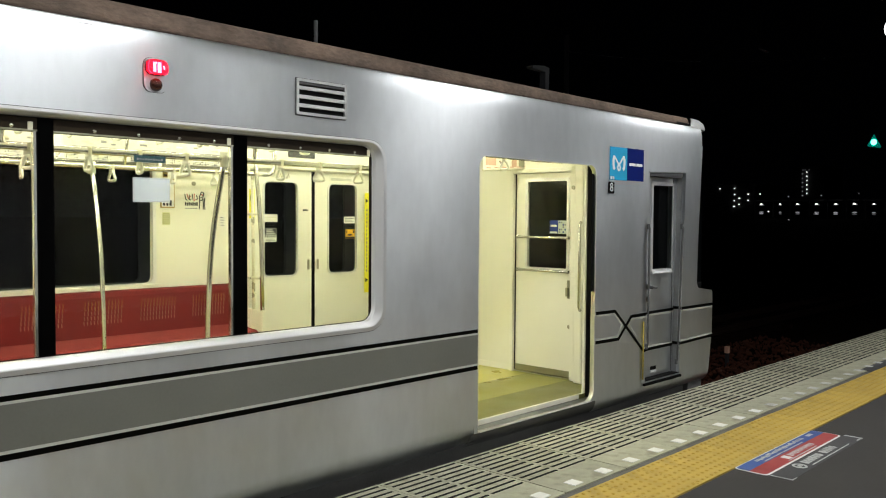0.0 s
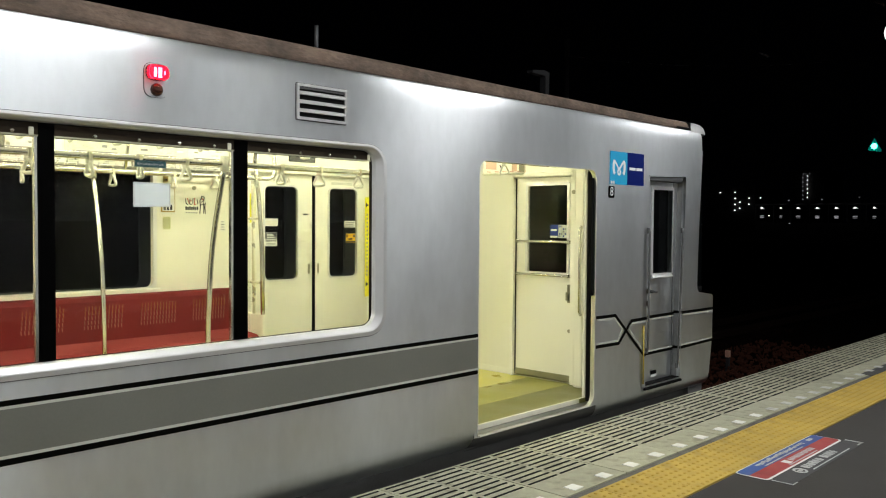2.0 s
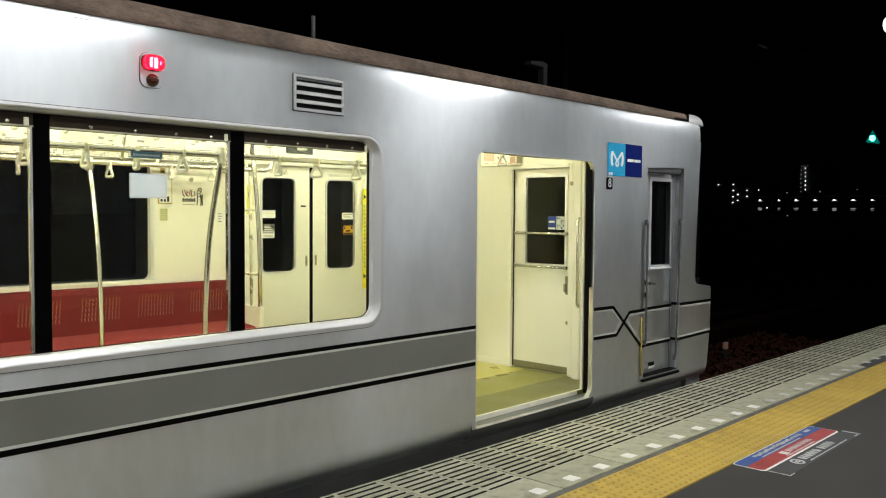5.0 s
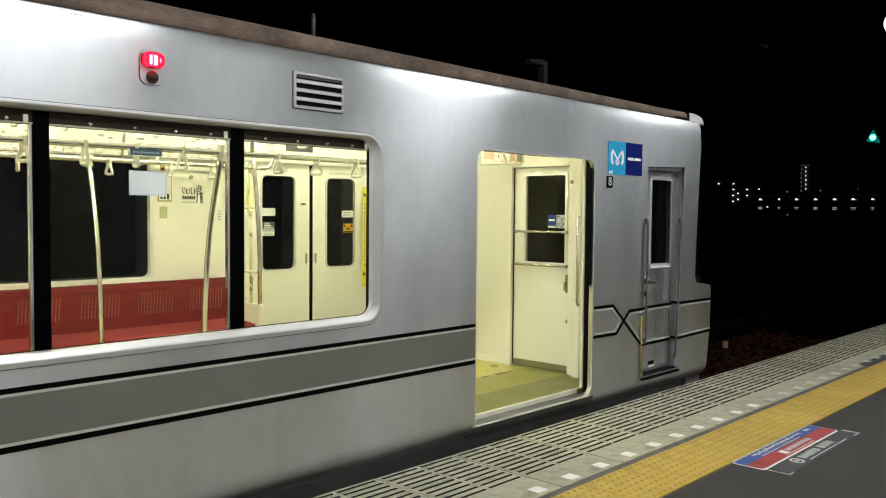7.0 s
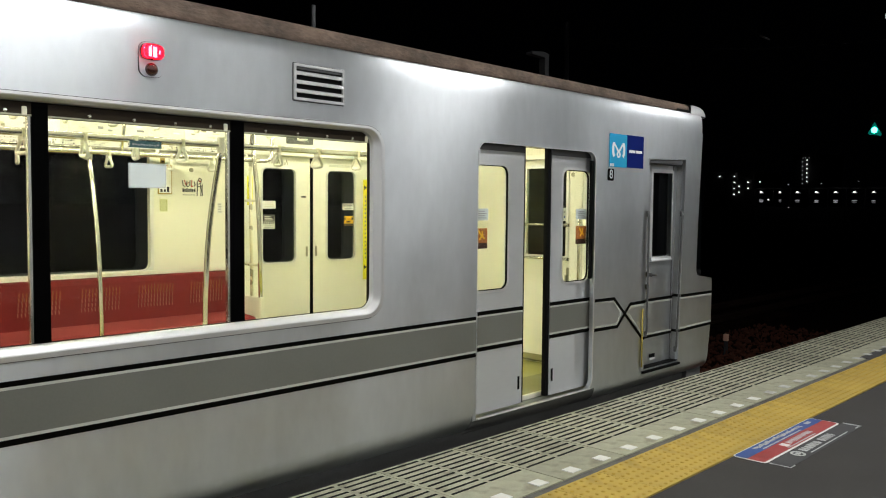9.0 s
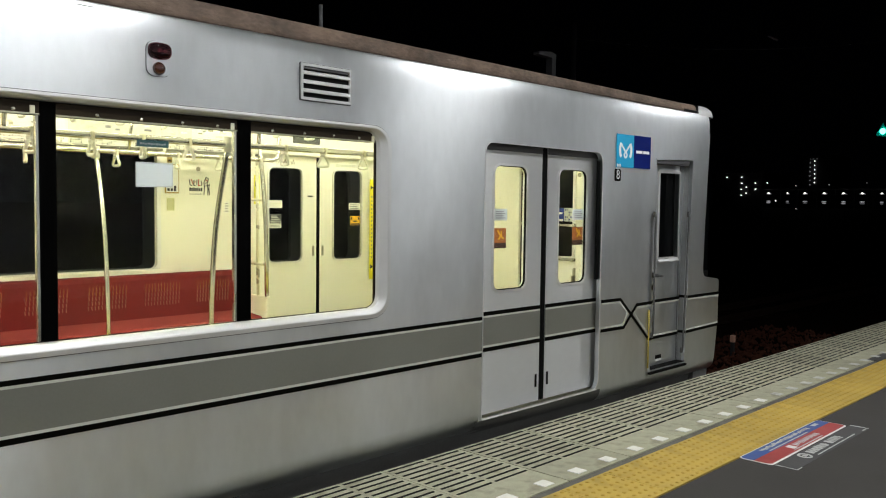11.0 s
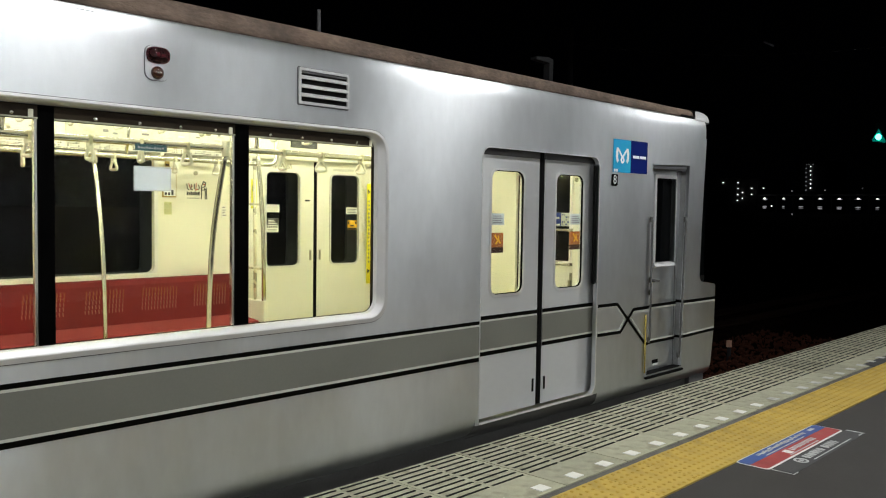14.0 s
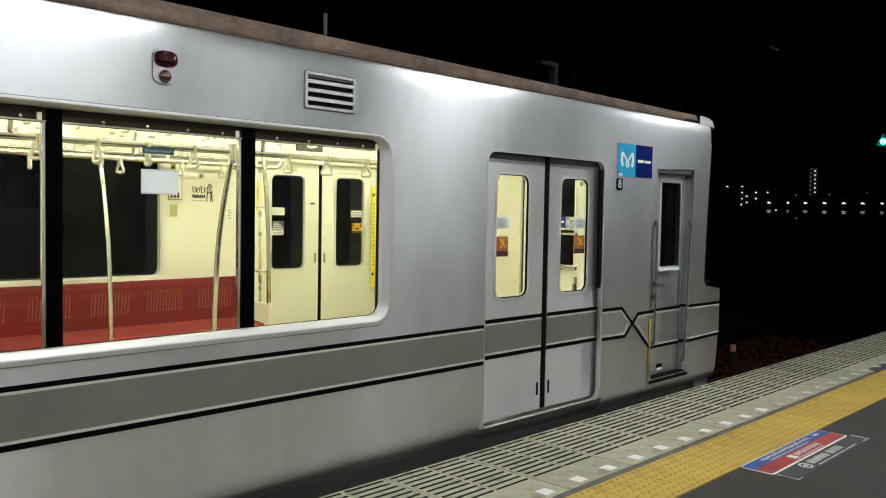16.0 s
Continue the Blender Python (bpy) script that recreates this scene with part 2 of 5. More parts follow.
LED_RED = mat("red_led_field", (1.0, 0.05, 0.11), emit=14.0, vary=0, bump=0)
LED_BAR = mat("bright_led_bar", (1.0, 0.60, 0.66), emit=70.0, vary=0, bump=0)
DARK_RED = mat("unlit_lamp_reflector", (0.006, 0.0015, 0.002), 0.25, 0.3, 0.2, 20, 100, 0.0005)
LENS_RED = mat("red_lens", (0.32, 0.030, 0.05), 0.05, trans=1.0, vary=0, bump=0)
LENS_DARK = mat("brown_lens", (0.055, 0.013, 0.006), 0.08, 0.0, 0.2, 20, 100, 0.0002, coat=1.0)
GLASS = mat("window_glass", (0.97, 0.98, 0.97), 0.0, trans=1.0, vary=0, bump=0, ior=1.16)
GLASS_SMOKE = mat("lightly_tinted_window_glass", (0.86, 0.83, 0.83), 0.0, trans=1.0, vary=0, bump=0, ior=1.22)
TINT = mat("tinted_window_glass", (0.35, 0.37, 0.35), 0.0, trans=1.0, vary=0, bump=0, ior=1.17)
CAB_GLASS = mat("cab_door_glass", (0.35, 0.37, 0.35), 0.0, trans=1.0, vary=0, bump=0, ior=1.36)
SCREEN = mat("dark_windscreen", (0.0015, 0.0018, 0.002), 0.04, 0.0, 0.1, 3, 30, 0.0, ior=1.06)


# ---- building helpers ----
def box(bm, x0, x1, y0, y1, z0, z1, bevel=0.0):
    r = bmesh.ops.create_cube(bm, size=1.0, matrix=Matrix.Translation(((x0 + x1) / 2, (y0 + y1) / 2, (z0 + z1) / 2))
                              @ Matrix.Diagonal((x1 - x0, y1 - y0, z1 - z0, 1)))
    if bevel:
        es = list({e for v in r["verts"] for e in v.link_edges})
        bmesh.ops.bevel(bm, geom=es, offset=bevel, segments=2, affect="EDGES", profile=0.5)
    return bm


def tube(bm, pts, r, seg=10):
    """A round tube through the points, with closed ends."""
    pts = [Vector(p) for p in pts]
    rings = []
    for i, p in enumerate(pts):
        d = (pts[min(i + 1, len(pts) - 1)] - pts[max(i - 1, 0)]).normalized()
        a = d.orthogonal().normalized() if not rings else (side - d * side.dot(d)).normalized()
        side, b = a, d.cross(a)
        rings.append([bm.verts.new(p + r * (math.cos(2 * math.pi * k / seg) * a + math.sin(2 * math.pi * k / seg) * b)) for k in range(seg)])
    for r0, r1 in zip(rings, rings[1:]):
        for k in range(seg):
            bm.faces.new((r0[k], r0[(k + 1) % seg], r1[(k + 1) % seg], r1[k])).smooth = True
    bm.faces.new(rings[0][::-1])
    bm.faces.new(rings[-1])
    return bm


def rounded(x0, x1, z0, z1, r, n=6):
    """Corner points of a rounded rectangle, in order; r: one radius, or one for each corner from the upper right round."""
    out = []
    rs = r if isinstance(r, tuple) else (r, r, r, r)
    for r, sx, sz, a0 in zip(rs, (1, 0, 0, 1), (1, 1, 0, 0), (0, 90, 180, 270)):
        cx, cz = (x1 - r if sx else x0 + r), (z1 - r if sz else z0 + r)
        for k in range(n + 1):
            a = radians(a0 + 90 * k / n)
            out.append((cx + r * math.cos(a), cz + r * math.sin(a)))
    return out


def plate(bm, outer, holes, y0, y1, axis="y"):
    """A flat plate with through holes: loops in x and z (or y and z for axis x), from y0 to y1."""
    def at(p, d):
        return (p[0], d, p[1]) if axis == "y" else (d, p[0], p[1]) if axis == "x" else (p[0], p[1], d)
    edges = []
    for loop in (outer, *holes):
        vs = [bm.verts.new(at(p, y0)) for p in loop]
        edges += [bm.edges.new((a, b)) for a, b in zip(vs, vs[1:] + vs[:1])]
    got = bmesh.ops.triangle_fill(bm, use_beauty=True, use_dissolve=False, edges=edges)
    faces = [g for g in got["geom"] if isinstance(g, bmesh.types.BMFace)]
    ext = bmesh.ops.extrude_face_region(bm, geom=faces)
    shift = {"y": (0, y1 - y0, 0), "x": (y1 - y0, 0, 0), "z": (0, 0, y1 - y0)}[axis]
    bmesh.ops.translate(bm, vec=shift, verts=[g for g in ext["geom"] if isinstance(g, bmesh.types.BMVert)])
    bmesh.ops.recalc_face_normals(bm, faces=bm.faces)
    return bm


def ribbon(bm, pts, w, y0, y1):
    """A flat strip of width w along points in x and z."""
    pts = [Vector(p) for p in pts]
    top, low = [], []
    for i, p in enumerate(pts):
        d0 = (p - pts[i - 1]).normalized() if i else (pts[1] - p).normalized()
        d1 = (pts[i + 1] - p).normalized() if i < len(pts) - 1 else d0
        n0, n1 = Vector((-d0.y, d0.x)), Vector((-d1.y, d1.x))
        m = (n0 + n1).normalized()
        m *= (w / 2) / max(m.dot(n0), 0.4)
        top.append(p + m)
        low.append(p - m)
    for i in range(len(pts) - 1):
        plate(bm, [tuple(top[i]), tuple(top[i + 1]), tuple(low[i + 1]), tuple(low[i])], [], y0, y1)
    return bm


def sweep_x(bm, profile, x0, x1, smooth=True):
    """A profile in y and z, carried from x0 to x1."""
    a = [bm.verts.new((x0, y, z)) for y, z in profile]
    b = [bm.verts.new((x1, y, z)) for y, z in profile]
    for i in range(len(profile) - 1):
        bm.faces.new((a[i], a[i + 1], b[i + 1], b[i])).smooth = smooth
    return bm


def dome(bm, c, rx, ry, rz, seg=16, rings=8):
    bmesh.ops.create_uvsphere(bm, u_segments=seg, v_segments=rings, radius=1.0,
                              matrix=Matrix.Translation(c) @ Matrix.Diagonal((rx, ry, rz, 1)))
    for f in bm.faces:
        f.smooth = True
    return bm


def mesh_of(name, bm, material):
    me = bpy.data.meshes.new(name)
    bm.to_mesh(me)
    bm.free()
    me.materials.append(material)
    return me


def thing(name, loc, label, category, group="", kind=""):
    ob = new(name)
    ob.location = loc
    ob.empty_display_size = 0.1
    return tagged(ob, label, category, group, kind)


def part(name, bm, material, parent, label=""):
    """One mesh under a thing or under a part; its points are given in the world's metres."""
    ob = new(name, mesh_of(name, bm, material))
    ob.parent = parent
    if parent.parent is None:
        ob.matrix_parent_inverse = Matrix.Translation(-Vector(parent.location))
    return tagged(ob, label)


def solo(name, bm, material, label, category, group="", kind=""):
    """A thing that is one mesh, with its origin at the middle of its base."""
    zs = [v.co.z for v in bm.verts]
    xs, ys = [v.co.x for v in bm.verts], [v.co.y for v in bm.verts]
    o = Vector(((min(xs) + max(xs)) / 2, (min(ys) + max(ys)) / 2, min(zs)))
    bmesh.ops.translate(bm, vec=-o, verts=bm.verts)
    ob = new(name, mesh_of(name, bm, material))
    ob.location = o
    return tagged(ob, label, category, group, kind)


def B():
    return bmesh.new()


def no_shadow(ob):
    ob.visible_shadow = False
    return ob


# ---- the railway car: shell ----
X_BACK, X_FRONT = -10.7, 7.0
CAR_W = 2.78
DOOR_X0, DOOR_X1, DOOR_Z0, DOOR_Z1 = 4.0, 5.31, 0.107, 1.848
WIN = (0.49, 3.135, 0.885, 1.848)
FLOOR_Z = 0.13
car = thing("railway_car", (-1.75, CAR_W / 2, -1.1),
            "silver brushed-steel commuter railway car with grey side band", "train")


CREW_HOLE = [(6.704, 1.855), (6.093, 1.832), (6.064, 0.14), (6.642, 0.14)]


def outline():
    """The side in x and z, with the stepped nose under the windscreen."""
    foot = [(X_BACK, 0.16), (3.97, 0.16), (3.97, 0.1)]
    nose = [(7.196, 0.1), (7.248, 0.45), (7.25, 0.78)] + [(7.22 + 0.03 * math.cos(radians(a)), 0.79 + 0.03 * math.sin(radians(a))) for a in (30, 60, 90)]
    notch = [(6.99 - 0.05 * math.sin(radians(a)), 0.92 - 0.07 * math.cos(radians(a))) for a in (0, 30, 60, 90)]
    return foot + nose + notch + [(6.953, 1.3), (6.978, 1.7), (7.003, 2.1), (X_BACK, 2.1)]


def build_shell():
    bm = plate(B(), outline(), [rounded(WIN[0] - 0.062, WIN[1] + 0.056, WIN[2] - 0.037, WIN[3] + 0.017, 0.11), rounded(DOOR_X0, DOOR_X1, DOOR_Z0, DOOR_Z1, (0.075, 0.075, 0.008, 0.075)), CREW_HOLE], 0.0, 0.03)
    side = part("side_panel", bm, STEEL, car)
    # rolled-in top and bottom of the side
    top = [(0.0, 2.1), (0.0001, 2.14), (0.0005, 2.165), (0.0018, 2.19), (0.0045, 2.21), (0.0088, 2.23), (0.0148, 2.25), (0.0188, 2.262), (0.07, 2.263), (0.07, 2.1)]
    part("cantrail", sweep_x(B(), top, X_BACK, 6.99), STEEL, car)
    curve = [(0.16 * (1 - math.cos(radians(a))), 0.16 - 0.16 * math.sin(radians(a))) for a in range(0, 61, 5)]
    part("sill_curve", sweep_x(B(), curve, X_BACK, 3.97), STEEL, car, "rolled-under lower edge of the side")
    roll = [(0.0005 + 0.11 * (1 - math.cos(radians(a))), 0.1005 - 0.11 * math.sin(radians(a))) for a in range(0, 66, 5)]
    deep = [(min(0.16 - math.sqrt(0.16 ** 2 - (0.16 - z) ** 2), 0.085), z) for _, z in roll]
    bm = B()
    ends = [[bm.verts.new((x, y, z)) for y, z in sec] for x, sec in ((3.97, deep), (5.345, roll))]
    for k in range(len(roll) - 1):
        bm.faces.new((ends[0][k], ends[0][k + 1], ends[1][k + 1], ends[1][k])).smooth = True
    # Dark paint here carries the shadow below the door sill.
    part("sill_apron", bm, UNDER, car, "apron under the doorway, painted dark as its shadow")
    part("sill_curve", sweep_x(B(), roll, 5.345, 7.19), STEEL, car, "rolled-under lower edge of the nose")
    low = [curve[-1], (0.092, -0.02), (0.10, -0.10), (0.10, -0.30), (0.13, -0.32), (0.14, 0.06)]
    part("sill_beam", sweep_x(B(), low, X_BACK, 7.19), UNDER, car, "dark lower sill")
    part("rear_end_panel", box(B(), X_BACK - 0.05, X_BACK, 0, CAR_W, -0.3, 2.3), STEEL, car)
    part("underframe", box(B(), X_BACK, 6.9, 0.12, CAR_W - 0.12, -0.45, 0.05), UNDER, car)
    gut = [(0.058, 2.264), (0.026, 2.266), (0.022, 2.275), (0.026, 2.335), (0.046, 2.352), (0.09, 2.36)]
    arc = [(0.09 + (CAR_W - 0.18) * k / 16, 2.360 + 0.15 * math.sin(math.pi * k / 16) ** 0.8) for k in range(17)]
    for name, sec, m, label in (("roof_gutter", gut, BROWN, "rust-brown weathered gutter strip"), ("roof", arc, ROOF_GREY, "")):
        bm = sweep_x(B(), sec, X_BACK, 6.775)
        for v in bm.verts:      # the roof falls a little towards the cab
            if v.co.x > 0 and v.co.z > 2.3:
                v.co.z -= 0.021
            elif v.co.z > 2.3:
                v.co.z += 0.09
        part(name, bm, m, car, label)
    # front fairing over the cab
    bm = B()
    loops = []
    for x, dz, dy in ((6.80, 0.019, -0.018), (6.88, 0.018, -0.020), (6.97, 0.012, -0.018), (7.06, -0.004, -0.008), (7.12, -0.026, 0.008), (7.145, -0.056, 0.03)):
        loops.append([bm.verts.new((x, y, z)) for y, z in [(0.03 + dy, 2.25)] + [(0.035 + dy + (CAR_W - 0.07 - 2 * dy) * k / 12,
                      2.262 + dz + (0.045 + 0.15 * math.sin(math.pi * k / 12) ** 0.8) * (1 + dz * 3)) for k in range(13)] + [(CAR_W - 0.03 - dy, 2.25)]])
    for a, b in zip(loops, loops[1:]):
        for i in range(len(a) - 1):
            bm.faces.new((a[i], a[i + 1], b[i + 1], b[i])).smooth = True
    bm.faces.new(loops[-1])
    part("front_fairing", bm, SATIN_GREY, car, "satin grey roof fairing")
    bm = plate(B(), [(6.945, 0.86), (7.12, 0.85), (7.12, 1.4), (7.06, 2.0), (7.01, 2.26), (6.955, 2.26)], [], 0.05, CAR_W - 0.05)
    part("windscreen", bm, SCREEN, car, "black wraparound windscreen")
    # Black piece stands for the shade under the gutter's end.
    part("gutter_end", box(B(), 6.565, 6.80, 0.018, 0.03, 2.2645, 2.284, 0.003), BLACK_MATTE, car, "black piece standing for shade where the gutter ends")
    part("windscreen_seal", box(B(), 6.95, 7.10, 0.031, 0.05, 0.845, 0.90, 0.008), BLACK_MATTE, car)
    bm = plate(B(), [(6.9, 0.09), (7.186, 0.09), (7.238, 0.45), (7.238, 0.815), (6.9, 0.845)], [], 0.03, CAR_W - 0.03)
    part("front_apron", bm, STEEL, car)
    bm = plate(B(), [(6.9, -0.35), (7.13, -0.35), (7.17, 0.07), (6.9, 0.07)], [], 0.05, CAR_W - 0.05)
    part("front_skirt", bm, UNDER, car, "dark front skirt")
    for y in (0.62, CAR_W - 0.62):
        lamp = part("tail_lamp", box(B(), 7.10, 7.17, y - 0.09, y + 0.09, -0.19, -0.05, 0.01), BLACK_MATTE, car)
        part("lens", dome(B(), (7.172, y, -0.12), 0.02, 0.06, 0.05), GLOW_RED, lamp, "glowing red lens")
    part("rain_slot", box(B(), 1.50, 1.58, 0.0075, 0.016, 2.2415, 2.2442, 0.0008), STEEL_TRIM, car)
    return side


def build_band():
    """The film band along the side, with its crossing by the cab."""
    y0, y1 = -0.0025, -0.0002
    bands = (("band_edge", BAND_BLACK, 0.738, 0.760), ("band_line", BAND_PALE, 0.726, 0.738), ("band_field", BAND_GREY, 0.545, 0.726),
             ("band_line", BAND_PALE, 0.532, 0.545), ("band_edge", BAND_BLACK, 0.506, 0.532))
    for name, m, z0, z1 in bands:
        part(name, box(B(), X_BACK, DOOR_X0 - 0.004, y0, y1, z0, z1), m, car)
    runs = (("band_crossing", BAND_BLACK, 0.024, y0, ([(5.335, 0.753), (5.600, 0.750), (6.033, 0.396), (6.066, 0.398)],)),
            ("band_crossing", BAND_BLACK, 0.024, y0 - 0.001, ([(5.335, 0.534), (5.652, 0.530), (5.838, 0.690), (6.070, 0.692)],)),
            ("band_edge", BAND_BLACK, 0.024, y0, ([(6.668, 0.694), (7.247, 0.690)], [(6.655, 0.394), (7.245, 0.404)])),
            ("band_line", BAND_PALE, 0.012, y0, ([(6.668, 0.673), (7.247, 0.669)], [(6.655, 0.413), (7.245, 0.423)],
                                                 [(5.335, 0.733), (5.592, 0.730), (5.706, 0.638), (5.645, 0.551), (5.335, 0.554)],
                                                 [(6.070, 0.670), (5.850, 0.668), (5.790, 0.640), (6.045, 0.417), (6.066, 0.418)])))
    for name, m, w, y, paths in runs:
        for pts in paths:
            part(name, ribbon(B(), pts, w, y, y1), m, car)


def build_window():
    x0, x1, z0, z1 = WIN
    rim = B()
    loops = []
    profile = ((-0.0003, 0.085, 0.078, 0.052, 0.030, 0.125, 0), (-0.0060, 0.083, 0.076, 0.0505, 0.029, 0.124, 1), (-0.0072, 0.060, 0.054, 0.030, 0.018, 0.108, 1),
               (-0.0055, 0.054, 0.048, 0.024, 0.013, 0.102, 0), (-0.0035, 0.051, 0.045, 0.021, 0.011, 0.099, 1), (0.014, 0.010, 0.010, 0.002, 0.001, 0.080, 1), (0.031, -0.003, -0.003, -0.003, -0.003, 0.072, 0))
    for y, dx0, dx1, dz0, dz1, r, sharp in profile:
        loops.append([rim.verts.new((x, y, z)) for x, z in rounded(x0 - dx0, x1 + dx1, z0 - dz0, z1 + dz1, r)])
    for a, b in zip(loops, loops[1:]):
        for k in range(len(a)):
            rim.faces.new((a[k], a[(k + 1) % len(a)], b[(k + 1) % len(a)], b[k])).smooth = True
    for row, loop in zip(profile, loops):
        if row[6]:
            for k in range(len(loop)):
                rim.edges.get((loop[k], loop[(k + 1) % len(loop)])).smooth = False
    bmesh.ops.recalc_face_normals(rim, faces=rim.faces)
    win = part("window", rim, RIM_STEEL, car, "wide side window with sloping silver rim")
    # Thin dark ring paints the shadow line along the rim's outer edge.
    part("rim_seam", plate(B(), rounded(x0 - 0.0875, x1 + 0.0805, z0 - 0.0545, z1 + 0.0325, 0.127), [rounded(x0 - 0.084, x1 + 0.077, z0 - 0.0515, z1 + 0.0295, 0.124)], -0.0006, -0.0001), DARK_GREY, win)
    part("window_head", box(B(), x0, x1, 0.034, 0.11, 1.793, 1.872), BRONZE, win, "dark upper frame")
    part("head_edge", box(B(), x0, x1, 0.0325, 0.0375, 1.789, 1.796, 0.001), KICK, win, "thin brown edge strip")
    for cx in (1.335, 2.232, x1 - 0.028):
        part("sash_latch", box(B(), cx - 0.010, cx + 0.010, 0.028, 0.0335, 1.793, 1.826, 0.003), STRAP, win, "cream sash latch")
    for x in (0.70, 0.91, 1.105, 1.265, 1.593, 1.785, 1.977, 2.153, 2.456, 2.648, 2.836, 3.009):
        part("screw", dome(B(), (x, 0.033, 1.8065), 0.009, 0.008, 0.008, 12, 8), SCREW, win, "bright domed screw")
    for a, b in ((0.40, 0.50), (1.362, 1.426), (2.259, 2.334)):
        part("window_post", box(B(), a, b, 0.031, 0.0455, z0, z1, 0.003), BLACK_GLOSS, win, "gloss black post")
        part("sash_bar", box(B(), a - 0.014, a, 0.036, 0.062, z0 - 0.01, 1.792, 0.003), CHROME, win)
    part("sash_bar", box(B(), x1 - 0.004, x1 + 0.01, 0.034, 0.056, z0, 1.792, 0.003), BRONZE, win)
    part("window_gasket", plate(B(), rounded(x0 + 0.0005, x1 - 0.0005, z0 + 0.0005, z1 - 0.0005, 0.074), [rounded(x0 + 0.007, x1 - 0.007, z0 + 0.006, z1 - 0.006, 0.07)], 0.0315, 0.0338), BLACK_MATTE, win)
    part("window_sill", box(B(), x0 - 0.02, x1 + 0.02, 0.031, 0.125, z0 - 0.028, z0 - 0.012, 0.003), STEEL_TRIM, win)
    for a, b, m in ((x0, 1.362, GLASS_SMOKE), (1.426, 2.259, GLASS), (2.334, x1, GLASS)):
        no_shadow(part("pane", box(B(), a + 0.001, b - 0.001, 0.046, 0.051, z0 + 0.005, 1.803), m, win))


def build_vent():
    x0, x1, z0, z1 = VENT
    f = 0.014
    bm = plate(B(), rounded(x0, x1, z0, z1, 0.006, 2), [rounded(x0 + f, x1 - f, z0 + f, z1 - f, 0.004, 2)], -0.012, -0.001)
    v = part("side_vent", bm, SATIN_GREY, car, "steel louvred vent")
    # Dark grey ring draws the outline shadow round the vent frame.
    part("vent_gasket", plate(B(), rounded(x0 - 0.004, x1 + 0.004, z0 - 0.005, z1 + 0.004, 0.008, 2), [rounded(x0 + 0.01, x1 - 0.01, z0 + 0.01, z1 - 0.01, 0.004, 2)], -0.0009, -0.0002), DARK_GREY, v)
    part("vent_backing", box(B(), x0 + f - 0.001, x1 - f + 0.001, -0.0022, -0.0012, z0 + f - 0.001, z1 - f + 0.001), BLACK_MATTE, v)
    step = (z1 - z0 - 2 * f) / 3.5
    for k in range(3):      # folded louvres with open slots between
        z = z0 + f + step * (k + 0.75)
        bm = plate(B(), [(-0.014, z - 0.007), (-0.012, z - 0.010), (-0.0035, z + 0.008), (-0.0055, z + 0.0105), (-0.0115, z + 0.004)], [], x0 + f, x1 - f, "x")
        part("slat", bm, SATIN_GREY, v)
    # Top louvre in dark grey: shade under the frame put into its colour.
    part("slat", plate(B(), [(-0.007, z1 - f - 0.012), (-0.005, z1 - f - 0.014), (-0.0025, z1 - f), (-0.005, z1 - f)], [], x0 + f, x1 - f, "x"), DARK_GREY, v, "top louvre painted dark as shade")


VENT = (2.594, 2.918, 1.970, 2.151)
LAMP_C = (1.846, 0.0, 2.100)


